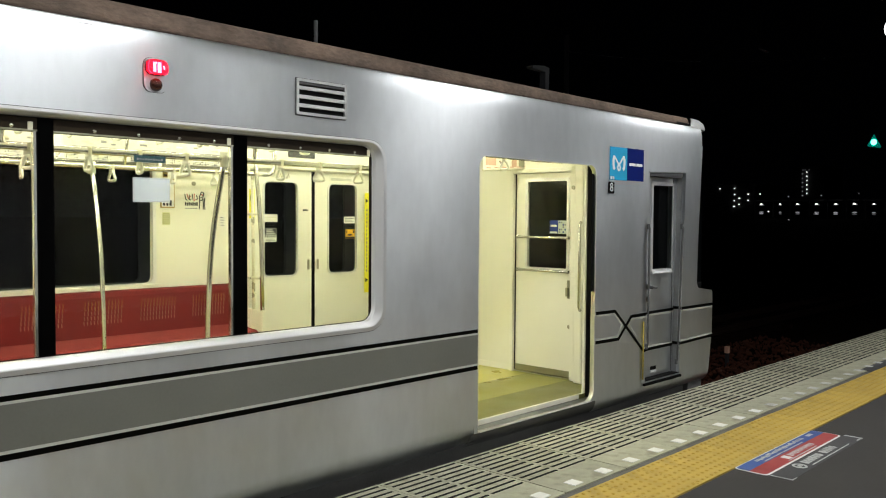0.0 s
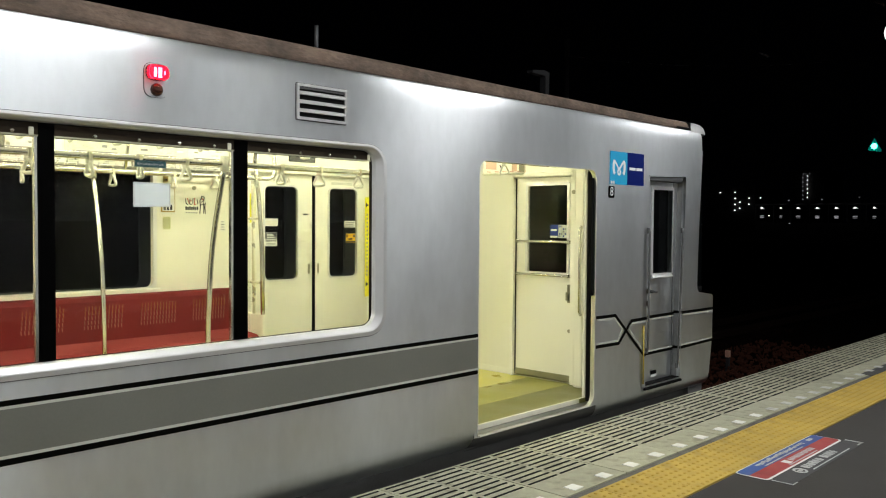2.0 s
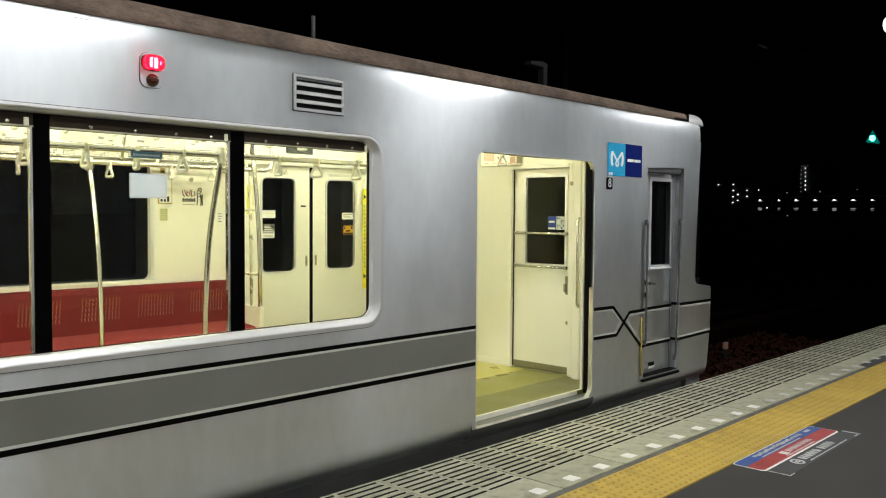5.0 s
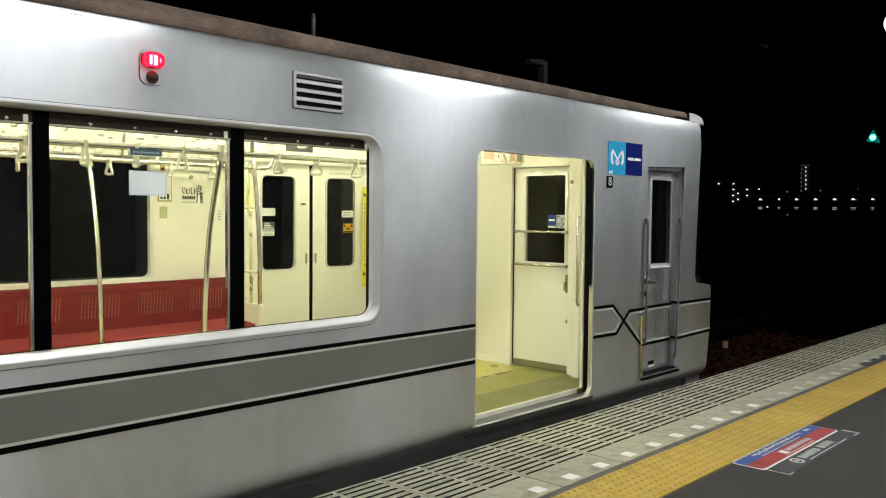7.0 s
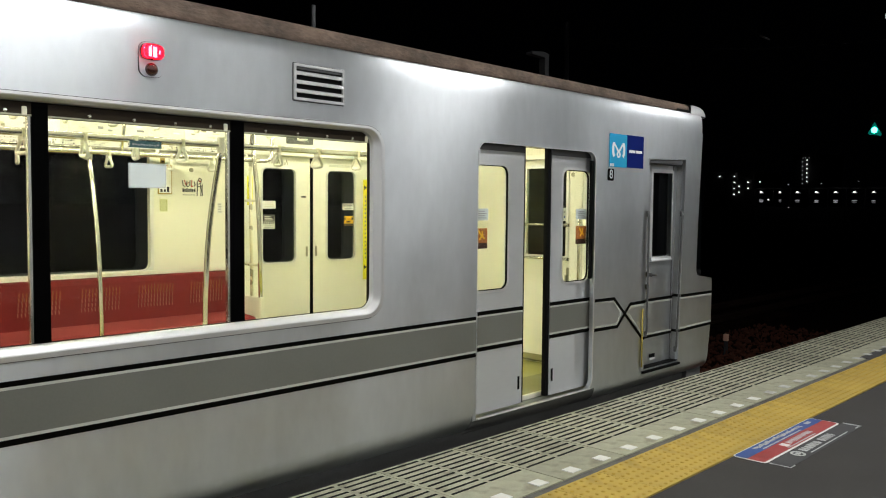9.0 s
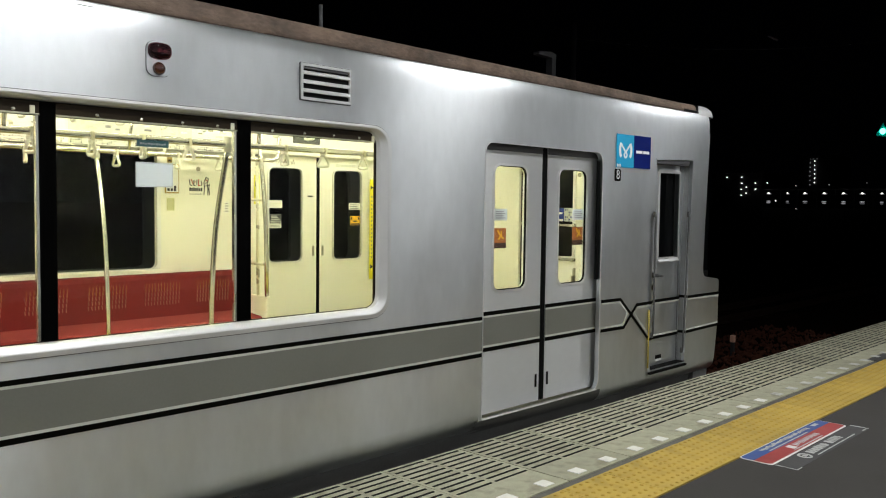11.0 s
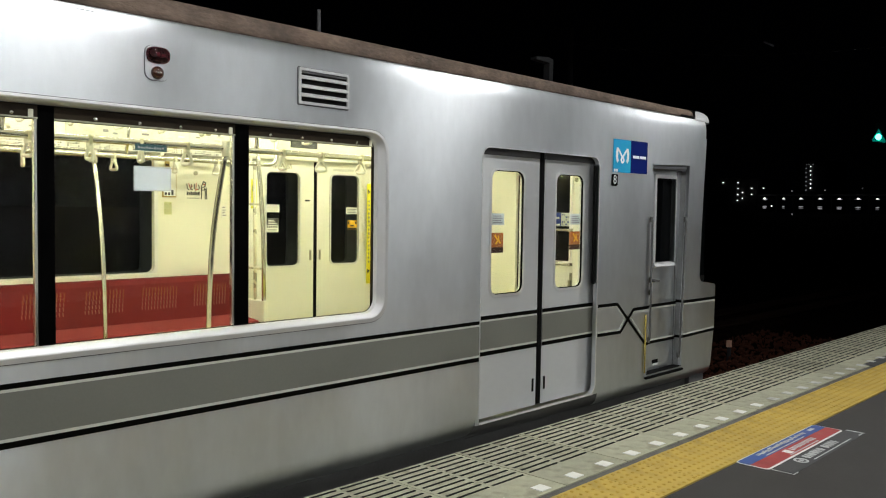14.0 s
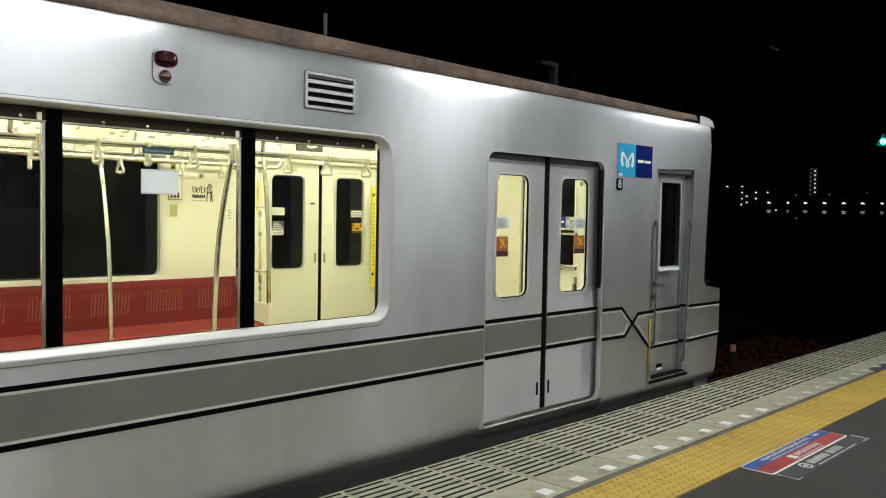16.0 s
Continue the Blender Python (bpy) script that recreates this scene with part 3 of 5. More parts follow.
def build_lamp():
    bm = plate(B(), rounded(1.790, 1.901, 1.994, 2.141, 0.035), [], -0.006, -0.0012)
    lamp = part("side_lamp", bm, STEEL, car, "twin side lamp, the red one lit until the doors shut")
    part("plate_gasket", plate(B(), rounded(1.7885, 1.9025, 1.9925, 2.1425, 0.036), [rounded(1.794, 1.897, 1.998, 2.137, 0.033)], -0.0011, -0.0002), BLACK_MATTE, lamp)
    cx, _, cz = LAMP_C
    part("lamp_bezel", plate(B(), rounded(cx - 0.053, cx + 0.053, cz - 0.035, cz + 0.035, 0.026),
                             [rounded(cx - 0.0515, cx + 0.0515, cz - 0.0335, cz + 0.0335, 0.025)], -0.009, -0.006), STEEL, lamp)
    part("lamp_backing", plate(B(), rounded(cx - 0.0515, cx + 0.0515, cz - 0.0335, cz + 0.0335, 0.025), [], -0.0067, -0.0061), DARK_RED, lamp)
    # hollow red lens, boxy with soft corners
    bm = dome(B(), (0, 0, 0), 1, 1, 1, 28, 18)
    bmesh.ops.bisect_plane(bm, geom=bm.verts[:] + bm.edges[:] + bm.faces[:], plane_co=(0, 0, 0), plane_no=(0, 1, 0), clear_outer=True)
    for v in bm.verts:
        x, y, z = (math.copysign(abs(c) ** 0.72, c) for c in v.co)
        v.co = Vector((cx + 0.053 * x, -0.008 + 0.037 * y, cz + 0.0365 * z))
    inner = bmesh.ops.duplicate(bm, geom=bm.verts[:] + bm.edges[:] + bm.faces[:])
    vs = [g for g in inner["geom"] if isinstance(g, bmesh.types.BMVert)]
    for v in vs:
        v.co = Vector((cx, -0.008, cz)) + (v.co - Vector((cx, -0.008, cz))) * 0.95
    bmesh.ops.reverse_faces(bm, faces=[g for g in inner["geom"] if isinstance(g, bmesh.types.BMFace)])
    no_shadow(part("red_lens", bm, LENS_RED, lamp, "red plastic lens"))
    bm = dome(B(), (cx, -0.006, 2.026), 0.029, 0.026, 0.029, 20, 12)
    part("brown_lens", bm, LENS_DARK, lamp, "unlit dark brown lens")
    # drum added inside the lens to imitate switching off: lit face front, dark behind
    drum = part("lamp_drum", plate(B(), rounded(-0.046, 0.046, -0.030, 0.030, 0.022), [], -0.0012, 0.008), DARK_RED, car, "added drum that turns to imitate switching off")
    part("led_field", plate(B(), rounded(-0.0455, 0.0455, -0.0295, 0.0295, 0.0215), [], -0.020, -0.0014), LED_RED, drum, "lit red field")
    for x, w, h in ((-0.018, 0.0065, 0.022), (0.004, 0.0085, 0.024), (0.026, 0.0025, 0.009)):
        part("led_bar", box(B(), x - w, x + w, -0.0225, -0.0201, -h, h * 0.85, 0.001), LED_BAR, drum, "bright bar")
    for x, w, h in ((-0.024, 0.009, 0.008), (0.0, 0.009, 0.011)):
        part("unlit_bar", box(B(), x - w, x + w, 0.0082, 0.011, -0.004, h, 0.001), INK_GREY, drum, "dull unlit bar")
    drum.location = (cx, -0.0158, cz)
    return drum


def build_emblem():
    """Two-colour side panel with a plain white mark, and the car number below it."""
    e = part("emblem_panel", box(B(), 5.494, 5.738, -0.004, -0.0005, 1.752, 2.002), SKY, car, "sky-blue and navy film panel")
    part("emblem_field", box(B(), 5.739, 5.988, -0.004, -0.0005, 1.754, 2.004), NAVY, e)
    bm = B()
    wing = ((0.061, -0.052), (0.073, -0.036), (0.078, -0.010), (0.078, 0.020), (0.070, 0.040), (0.056, 0.040))
    loop = ((0.062, 0.044), (0.040, 0.024), (0.014, -0.004), (-0.008, -0.018), (-0.020, -0.034), (-0.014, -0.050), (0.0, -0.056))
    for s in (-1, 1):
        for pts, w in ((wing, 0.027), (loop, 0.016)):
            ribbon(bm, [(5.617 + s * x, 1.884 + z) for x, z in pts], w, -0.0065 - 0.0006 * (s > 0) - 0.0003 * (w < 0.02), -0.0042)
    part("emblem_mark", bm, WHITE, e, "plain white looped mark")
    for a, b in ((5.768, 5.860), (5.872, 5.962)):
        part("emblem_bar", box(B(), a, b, -0.0065, -0.0042, 1.869, 1.890), WHITE, e)
    for x in (5.500, 5.530):
        part("emblem_mark", box(B(), x, x + 0.024, -0.0065, -0.0042, 1.756, 1.778, 0.002), WHITE, e)
    n = part("car_number", plate(B(), rounded(5.478, 5.560, 1.648, 1.738, 0.012, 3), [], -0.004, -0.0005), BAND_BLACK, car, "black plate with white 8")
    cu = bpy.data.curves.new("digit", "FONT")
    cu.body, cu.size, cu.extrude, cu.align_x, cu.align_y = "8", 0.095, 0.0008, "CENTER", "CENTER"
    tmp = new("digit_curve", cu)
    me = bpy.data.meshes.new_from_object(tmp)
    bpy.data.objects.remove(tmp)
    me.transform(pose(5.519, -0.0055, 1.694, 90))
    me.materials.append(WHITE)
    d = new("digit", me)
    d.parent = n


def build_crew_door():
    yl = 0.078
    w = (6.286, 6.612, 1.030, 1.740)
    leaf = part("crew_door", plate(B(), [(6.05, 0.12), (6.74, 0.12), (6.74, 1.805), (6.05, 1.805)], [rounded(*w, 0.014, 3)], yl, yl + 0.05), STEEL, car, "closed steel crew door")
    part("door_window_frame", plate(B(), rounded(w[0] - 0.030, w[1] + 0.012, w[2] - 0.004, w[3] + 0.028, 0.015, 3), [rounded(*w, 0.014, 3)], yl - 0.008, yl - 0.0005), STEEL_TRIM, leaf)
    ledge = plate(B(), [(yl - 0.022, 1.000), (yl - 0.022, 1.008), (yl + 0.001, 1.034), (yl + 0.045, 1.038), (yl + 0.045, 1.000)], [], 6.27, 6.610, "x")
    part("window_ledge", ledge, RIM_STEEL, leaf, "bright sloping ledge")
    part("door_pane", box(B(), w[0] - 0.002, w[1] + 0.002, yl + 0.044, yl + 0.049, w[2] - 0.002, w[3] + 0.002), SCREEN, leaf, "dark glass pane")
    part("pane_seal", plate(B(), rounded(w[0] + 0.0005, w[1] - 0.0005, w[2] + 0.0005, w[3] - 0.0005, 0.013, 3), [rounded(w[0] + 0.012, w[1] - 0.012, w[2] + 0.012, w[3] - 0.012, 0.01, 3)], yl + 0.036, yl + 0.0435), BLACK_MATTE, leaf)
    out = [(x + dx, z + dz) for (x, z), dx, dz in zip(CREW_HOLE, (0.012, -0.012, -0.012, 0.012), (0.012, 0.012, -0.012, -0.012))]
    inn = [(x + dx, z + dz) for (x, z), dx, dz in zip(CREW_HOLE, (-0.0008, 0.0008, 0.0008, -0.0008), (-0.0008, -0.0008, 0.0008, 0.0008))]
    # Reveal in a darker steel than the side panel.
    part("door_reveal", plate(B(), out, [inn], 0.0302, yl - 0.0005), DARK_STEEL, leaf)
    for z in (0.684, 0.381):
        part("jamb_band", box(B(), 6.640 + 0.036 * (z - 0.13), 6.6405 + 0.036 * (z - 0.115), 0.001, yl - 0.002, z, z + 0.024), BAND_BLACK, leaf)
    part("head_gap", box(B(), 6.10, 6.66, 0.012, yl - 0.001, 1.806, 1.8285, 0.003), DARK_GREY, leaf, "dark strip above the door leaf")
    part("weather_strip", plate(B(), [(6.096, 1.829), (6.66, 1.8505), (6.66, 1.822), (6.096, 1.806)], [], 0.006, 0.0115), DARK_GREY, leaf, "dark strip along the head of the opening")
    part("drip_rail", ribbon(B(), [(6.08, 1.840), (6.72, 1.864)], 0.010, -0.006, -0.0005), STEEL, leaf)
    part("door_threshold", box(B(), 6.03, 6.640, -0.024, 0.0, 0.110, 0.130, 0.004), BLACK_MATTE, leaf, "dark step plate")
    part("door_foot", box(B(), 6.068, 6.638, 0.001, yl - 0.001, 0.1415, 0.146), BLACK_MATTE, leaf)
    part("door_gap", box(B(), 6.628, 6.634, yl - 0.003, yl - 0.0003, 0.150, 1.800), DARK_GREY, leaf)
    for (xt, zt), (xb, zb) in (((6.072, 1.40), (6.070, 0.43)), ((6.632, 1.40), (6.572, 0.25))):
        bm = tube(B(), [(xt, 0.0, zt), (xt, -0.014, zt - 0.004), (xt, -0.018, zt - 0.02), (xb, -0.018, zb + 0.02), (xb, -0.014, zb + 0.004), (xb, 0.0, zb)], 0.0085, 10)
        part("hand_rail", bm, DULL_RAIL, leaf, "dull steel hand rail")
        for x, z in ((xt, zt), (xb, zb)):
            part("rail_bracket", box(B(), x - 0.013, x + 0.013, -0.016, 0.002, z - 0.026, z + 0.020, 0.005), DULL_RAIL, leaf)
    bm = tube(B(), [(6.215, yl, 0.897), (6.215, yl - 0.05, 0.897)], 0.014, 10)
    tube(bm, [(6.19, yl - 0.05, 0.902), (6.285, yl - 0.05, 0.890)], 0.009, 8)
    part("lever_handle", bm, DULL_RAIL, leaf)
    part("lock_plate", box(B(), 6.160, 6.262, yl - 0.006, yl - 0.0005, 0.800, 0.945, 0.003), STEEL_TRIM, leaf)
    for z in (0.91, 0.81):
        part("hinge_stop", box(B(), 6.066, 6.088, -0.012, -0.0005, z - 0.020, z + 0.022, 0.003), BRONZE, leaf)
    part("step_slot", box(B(), 6.285, 6.375, yl - 0.004, yl - 0.0005, 0.196, 0.226), BLACK_MATTE, leaf)
    part("step_slot", box(B(), 6.285, 6.375, yl - 0.007, yl - 0.0005, 0.176, 0.193), WHITE, leaf)
    for z, zp in ((0.682, 0.661), (0.378, 0.397)):
        part("door_band", ribbon(B(), [(6.08, z), (6.70, z)], 0.024, yl - 0.003, yl - 0.0003), BAND_BLACK, leaf)
        part("door_band_line", ribbon(B(), [(6.08, zp), (6.70, zp)], 0.012, yl - 0.003, yl - 0.0003), BAND_PALE, leaf)
    part("yellow_pipe", tube(B(), [(6.017, -0.009, 0.165), (6.017, -0.009, 0.635)], 0.0065, 8), YELLOW_PIPE, car, "yellow painted pipe")


# ---- sliding doors ----
LEAF_Y = 0.05


def build_leaf(xa, xb, wx0, wx1, inner):
    """A door leaf from xa to xb; inner: the edge that meets the other leaf, 1 right or -1 left."""
    w = (wx0, wx1, 0.905, 1.715)
    leaf = part("door_leaf", plate(B(), [(xa, 0.118), (xb, 0.118), (xb, 1.875), (xa, 1.875)], [rounded(*w, 0.062)], LEAF_Y, LEAF_Y + 0.034),
                DOOR_STEEL, car, "steel sliding door leaf with tall window")
    part("window_seal", plate(B(), rounded(w[0] - 0.012, w[1] + 0.012, w[2] - 0.012, w[3] + 0.012, 0.072), [rounded(w[0] + 0.003, w[1] - 0.003, w[2] + 0.003, w[3] - 0.003, 0.06)],
                              LEAF_Y - 0.004, LEAF_Y + 0.001), STEEL_TRIM, leaf)
    part("window_gasket", plate(B(), rounded(w[0] - 0.002, w[1] + 0.002, w[2] - 0.002, w[3] + 0.002, 0.062), [rounded(w[0] + 0.008, w[1] - 0.008, w[2] + 0.008, w[3] - 0.008, 0.054)],
                                LEAF_Y + 0.003, LEAF_Y + 0.016), BLACK_MATTE, leaf)
    no_shadow(part("pane", plate(B(), rounded(w[0] + 0.002, w[1] - 0.002, w[2] + 0.002, w[3] - 0.002, 0.058), [], LEAF_Y + 0.014, LEAF_Y + 0.019), GLASS, leaf))
    part("inner_skin", plate(B(), [(xa, 0.118), (xb, 0.118), (xb, 1.875), (xa, 1.875)], [rounded(w[0] - 0.004, w[1] + 0.004, w[2] - 0.004, w[3] + 0.004, 0.062)],
                             LEAF_Y + 0.0345, LEAF_Y + 0.040), CREAM_DOOR, leaf)
    ex0, ex1 = (xb, xb + 0.018) if inner > 0 else (xa - 0.040, xa)
    part("edge_rubber", box(B(), ex0, ex1, LEAF_Y + 0.001, LEAF_Y + 0.036, 0.118, 1.875, 0.006), BLACK_MATTE, leaf, "black rubber edge")
    for name, m, z0, z1 in (("band_edge", BAND_BLACK, 0.752, 0.778), ("band_line", BAND_PALE, 0.740, 0.752), ("band_field", BAND_GREY, 0.562, 0.740),
                            ("band_line", BAND_PALE, 0.548, 0.562), ("band_edge", BAND_BLACK, 0.521, 0.548)):
        part(name, box(B(), xa, xb - 0.0005, LEAF_Y - 0.0022, LEAF_Y - 0.0003, z0, z1), m, leaf)
    # Shadow cast by the opening's top lip, painted on as a dark strip.
    part("top_felt", box(B(), xa, xb, LEAF_Y - 0.0025, LEAF_Y - 0.0003, 1.806, 1.875), DARK_GREY, leaf, "dark strip painted as the shadow under the opening head")
    hx = xb - 0.035 if inner > 0 else xa + 0.035
    part("finger_pull", box(B(), hx - 0.010, hx + 0.010, LEAF_Y - 0.003, LEAF_Y - 0.0004, 0.215, 0.305, 0.0008), BLACK_MATTE, leaf)
    sx = wx0 + 0.016 if inner > 0 else wx1 - 0.142
    g = LEAF_Y + 0.0195
    part("notice_sticker", box(B(), sx, sx + 0.140, g, g + 0.0006, 1.358, 1.434), BOARD, leaf, "grey printed notice")
    for k in range(4):
        part("print_bar", box(B(), sx + 0.02, sx + 0.115 - 0.015 * (k % 2), g - 0.0065, g - 0.0057, 1.372 + 0.014 * k, 1.377 + 0.014 * k), INK_GREY, leaf)
    part("warning_sticker", box(B(), sx, sx + 0.132, g, g + 0.0006, 1.210, 1.308), ORANGE, leaf, "orange warning sticker")
    part("warning_bar", box(B(), sx, sx + 0.132, g - 0.001, g + 0.0006, 1.178, 1.214), BROWN_PRINT, leaf)
    bm = B()
    ribbon(bm, [(sx + 0.040, 1.295), (sx + 0.060, 1.270), (sx + 0.075, 1.262), (sx + 0.050, 1.235)], 0.012, g - 0.0075, g - 0.0058)
    ribbon(bm, [(sx + 0.075, 1.290), (sx + 0.085, 1.250), (sx + 0.100, 1.240)], 0.010, g - 0.0075, g - 0.0058)
    part("print_mark", bm, AMBER, leaf)
    return leaf


def build_doorway():
    x0, x1, z0, z1 = DOOR_X0, DOOR_X1, DOOR_Z0, DOOR_Z1
    part("door_sill", box(B(), x0 + 0.01, x1 - 0.03, -0.012, 0.008, 0.101, 0.111, 0.003), STEEL_TRIM, car, "worn silver sill strip")
    part("door_track", box(B(), x0 - 0.6, x1 + 0.4, 0.030, 0.125, 0.078, 0.098), DARK_STEEL, car, "worn grey door track")
    bm = plate(B(), rounded(x0 + 0.0002, x1 + 0.008, z0 - 0.006, z1 + 0.004, (0.08, 0.075, 0.008, 0.08)), [rounded(x0 + 0.001, x1 - 0.001, z0 + 0.001, z1 - 0.001, (0.075, 0.075, 0.008, 0.075))], -0.006, -0.0005)
    part("door_trim", bm, STEEL_TRIM, car)
    part("jamb_rubber", box(B(), x1 - 0.030, x1 - 0.002, 0.012, 0.030, 0.92, z1 - 0.06, 0.003), BLACK_MATTE, car)
    left = build_leaf(3.965, 4.655, 4.152, 4.490, 1)
    right = build_leaf(4.715, 5.405, 4.850, 5.188, -1)
    return left, right


# ---- inside of the car ----
Y_LIN, Y_FAR, X_BULK, CEIL_Z = 0.128, 2.555, 5.75, 2.2
FAR_WIN = (0.50, 3.155, 0.945, 1.83)
FAR_DOOR = (3.99, 5.38, 0.115, 1.86)
FAR_PANES = ((4.190, 4.535), (4.890, 5.220))


def build_inside():
    panes = [rounded(a, b, 0.945, 1.755, 0.05) for a, b in FAR_PANES]
    wall = [(X_BACK, -0.3), (6.95, -0.3), (6.95, 2.26), (X_BACK, 2.26)]
    part("far_side_panel", plate(B(), wall, [rounded(*FAR_WIN, 0.05)] + panes, CAR_W - 0.03, CAR_W), STEEL, car)
    lin = [(X_BACK, FLOOR_Z), (X_BULK, FLOOR_Z), (X_BULK, CEIL_Z), (X_BACK, CEIL_Z)]
    near_door = [(DOOR_X0, FLOOR_Z + 0.001), (DOOR_X1 + 0.07, FLOOR_Z + 0.001), (DOOR_X1 + 0.07, 1.90), (DOOR_X0, 1.90)]
    part("inner_lining", plate(B(), lin, [rounded(WIN[0], WIN[1] + 0.16, WIN[2] - 0.02, 1.875, 0.05), near_door], Y_LIN, Y_LIN + 0.02), CREAM, car)
    far_hole = rounded(FAR_DOOR[0], FAR_DOOR[1], FLOOR_Z + 0.001, FAR_DOOR[3], 0.02, 2)
    part("inner_lining", plate(B(), lin, [rounded(*FAR_WIN, 0.05), far_hole], Y_FAR, Y_FAR + 0.03), CREAM, car)
    part("ceiling_lining", box(B(), X_BACK, X_BULK, Y_LIN, Y_FAR + 0.03, CEIL_Z, CEIL_Z + 0.03), CEILING, car)
    part("end_lining", box(B(), X_BACK, X_BACK + 0.03, Y_LIN, Y_FAR, FLOOR_Z, CEIL_Z), CREAM, car)
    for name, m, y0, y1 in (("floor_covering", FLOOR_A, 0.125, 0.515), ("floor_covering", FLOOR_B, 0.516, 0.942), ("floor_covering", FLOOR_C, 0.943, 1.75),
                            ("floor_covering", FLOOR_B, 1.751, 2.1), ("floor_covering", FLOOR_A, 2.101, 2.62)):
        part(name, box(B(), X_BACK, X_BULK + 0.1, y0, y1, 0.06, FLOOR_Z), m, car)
    part("floor_edge_strip", box(B(), DOOR_X0, DOOR_X1, 0.122, 0.140, 0.100, 0.1345, 0.002), STRAP, car)
    for y in (0.80, 1.95):
        f = part("ceiling_light", box(B(), X_BACK + 0.3, X_BULK - 0.15, y - 0.10, y + 0.10, CEIL_Z - 0.03, CEIL_Z - 0.001), CEILING, car)
        part("light_tube", tube(B(), [(X_BACK + 0.35, y, CEIL_Z - 0.06), (X_BULK - 0.2, y, CEIL_Z - 0.06)], 0.03, 8), GLOW_IN, f, "lit warm white tube")
    # far window
    w = FAR_WIN
    fw = part("far_window", plate(B(), rounded(w[0] - 0.03, w[1] + 0.03, w[2] - 0.03, w[3] + 0.03, 0.07), [rounded(*w, 0.05)], Y_FAR - 0.012, Y_FAR - 0.0005), STEEL_TRIM, car)
    no_shadow(part("pane", box(B(), w[0] - 0.01, w[1] + 0.01, Y_FAR + 0.031, Y_FAR + 0.037, w[2] - 0.01, w[3] + 0.01), TINT, fw, "dark night-time glass"))
    part("window_post", box(B(), 1.72, 1.80, Y_FAR + 0.004, Y_FAR + 0.03, w[2], w[3]), BLACK_GLOSS, fw)
    part("window_ledge", box(B(), 0.45, 3.20, Y_FAR - 0.040, Y_FAR - 0.013, 0.905, 0.941, 0.006), CREAM, fw)
    # far doors
    for (a, b), (p0, p1), s in zip(((3.995, 4.694), (4.734, 5.375)), FAR_PANES, (1, -1)):
        pane = rounded(p0, p1, 0.945, 1.755, 0.05)
        d = part("far_door_leaf", plate(B(), [(a, 0.118), (b, 0.118), (b, 1.90), (a, 1.90)], [pane], Y_FAR + 0.032, Y_FAR + 0.062), CREAM_DOOR, car, "closed cream door leaf")
        part("pane_trim", plate(B(), rounded(p0 - 0.014, p1 + 0.014, 0.931, 1.769, 0.06), [pane], Y_FAR + 0.024, Y_FAR + 0.0315), STEEL_TRIM, d)
        no_shadow(part("pane", box(B(), p0 - 0.004, p1 + 0.004, Y_FAR + 0.045, Y_FAR + 0.050, 0.941, 1.759), TINT, d, "dark night-time glass"))
        hx = b - 0.035 if s > 0 else a + 0.030
        part("finger_pull", box(B(), hx - 0.011, hx + 0.011, Y_FAR + 0.027, Y_FAR + 0.0315, 0.985, 1.075, 0.003), KICK, d)
        g = Y_FAR + 0.0445
        if s > 0:
            part("notice_sticker", box(B(), p0 + 0.01, p0 + 0.145, g - 0.001, g, 1.410, 1.476), PAPER, d)
            part("notice_sticker", box(B(), p0 + 0.01, p0 + 0.135, g - 0.001, g, 1.300, 1.357), INK_GREY, d)
            part("notice_sticker", box(B(), p0 + 0.01, p0 + 0.135, g - 0.001, g, 1.238, 1.298), PAPER, d)
            part("notice_field", box(B(), p0 + 0.016, p0 + 0.129, g - 0.002, g - 0.0011, 1.304, 1.352), INK, d)
            for k in range(3):
                part("print_bar", box(B(), p0 + 0.030, p0 + 0.115 - 0.012 * k, g - 0.003, g - 0.0021, 1.309 + 0.014 * k, 1.316 + 0.014 * k), PAPER, d)
            for k in range(6):
                part("print_bar", box(B(), p0 + 0.018 + 0.019 * k, p0 + 0.029 + 0.019 * k, g - 0.002, g - 0.0011, 1.278 - 0.004 * (k % 2), 1.294), INK, d)
            for k in range(2):
                part("print_bar", box(B(), p0 + 0.025, p0 + 0.12, g - 0.002, g - 0.0011, 1.246 + 0.013 * k, 1.252 + 0.013 * k), INK_GREY, d)
                part("print_bar", box(B(), p0 + 0.022, p0 + 0.132, g - 0.002, g - 0.0011, 1.425 + 0.02 * k, 1.430 + 0.02 * k), STRAP, d)
            for k in range(7):
                xa = 4.262 + 0.028 * k
                part("print_mark", ribbon(B(), [(xa, 1.790 + 0.01 * (k % 2)), (xa + 0.012, 1.828 - 0.008 * (k % 3)), (xa + 0.024, 1.800), (xa + 0.016, 1.785)], 0.006, Y_FAR + 0.0305, Y_FAR + 0.0317), KICK, d)
            part("small_label", box(B(), 4.598, 4.652, Y_FAR + 0.030, Y_FAR + 0.0315, 1.508, 1.522), INK, d)
        else:
            part("notice_sticker", box(B(), p1 - 0.14, p1 - 0.005, g - 0.001, g, 1.398, 1.460), PAPER, d)
            part("warning_sticker", box(B(), p1 - 0.12, p1 - 0.005, g - 0.001, g, 1.255, 1.340), AMBER, d)
            for k in range(3):
                part("print_bar", box(B(), p1 - 0.125, p1 - 0.02 - 0.015 * (k % 2), g - 0.002, g - 0.0011, 1.408 + 0.016 * k, 1.415 + 0.016 * k), INK_GREY, d)
            part("print_bar", box(B(), 4.915, 5.165, Y_FAR + 0.0305, Y_FAR + 0.0317, 1.788, 1.812), POSTER_B, d)
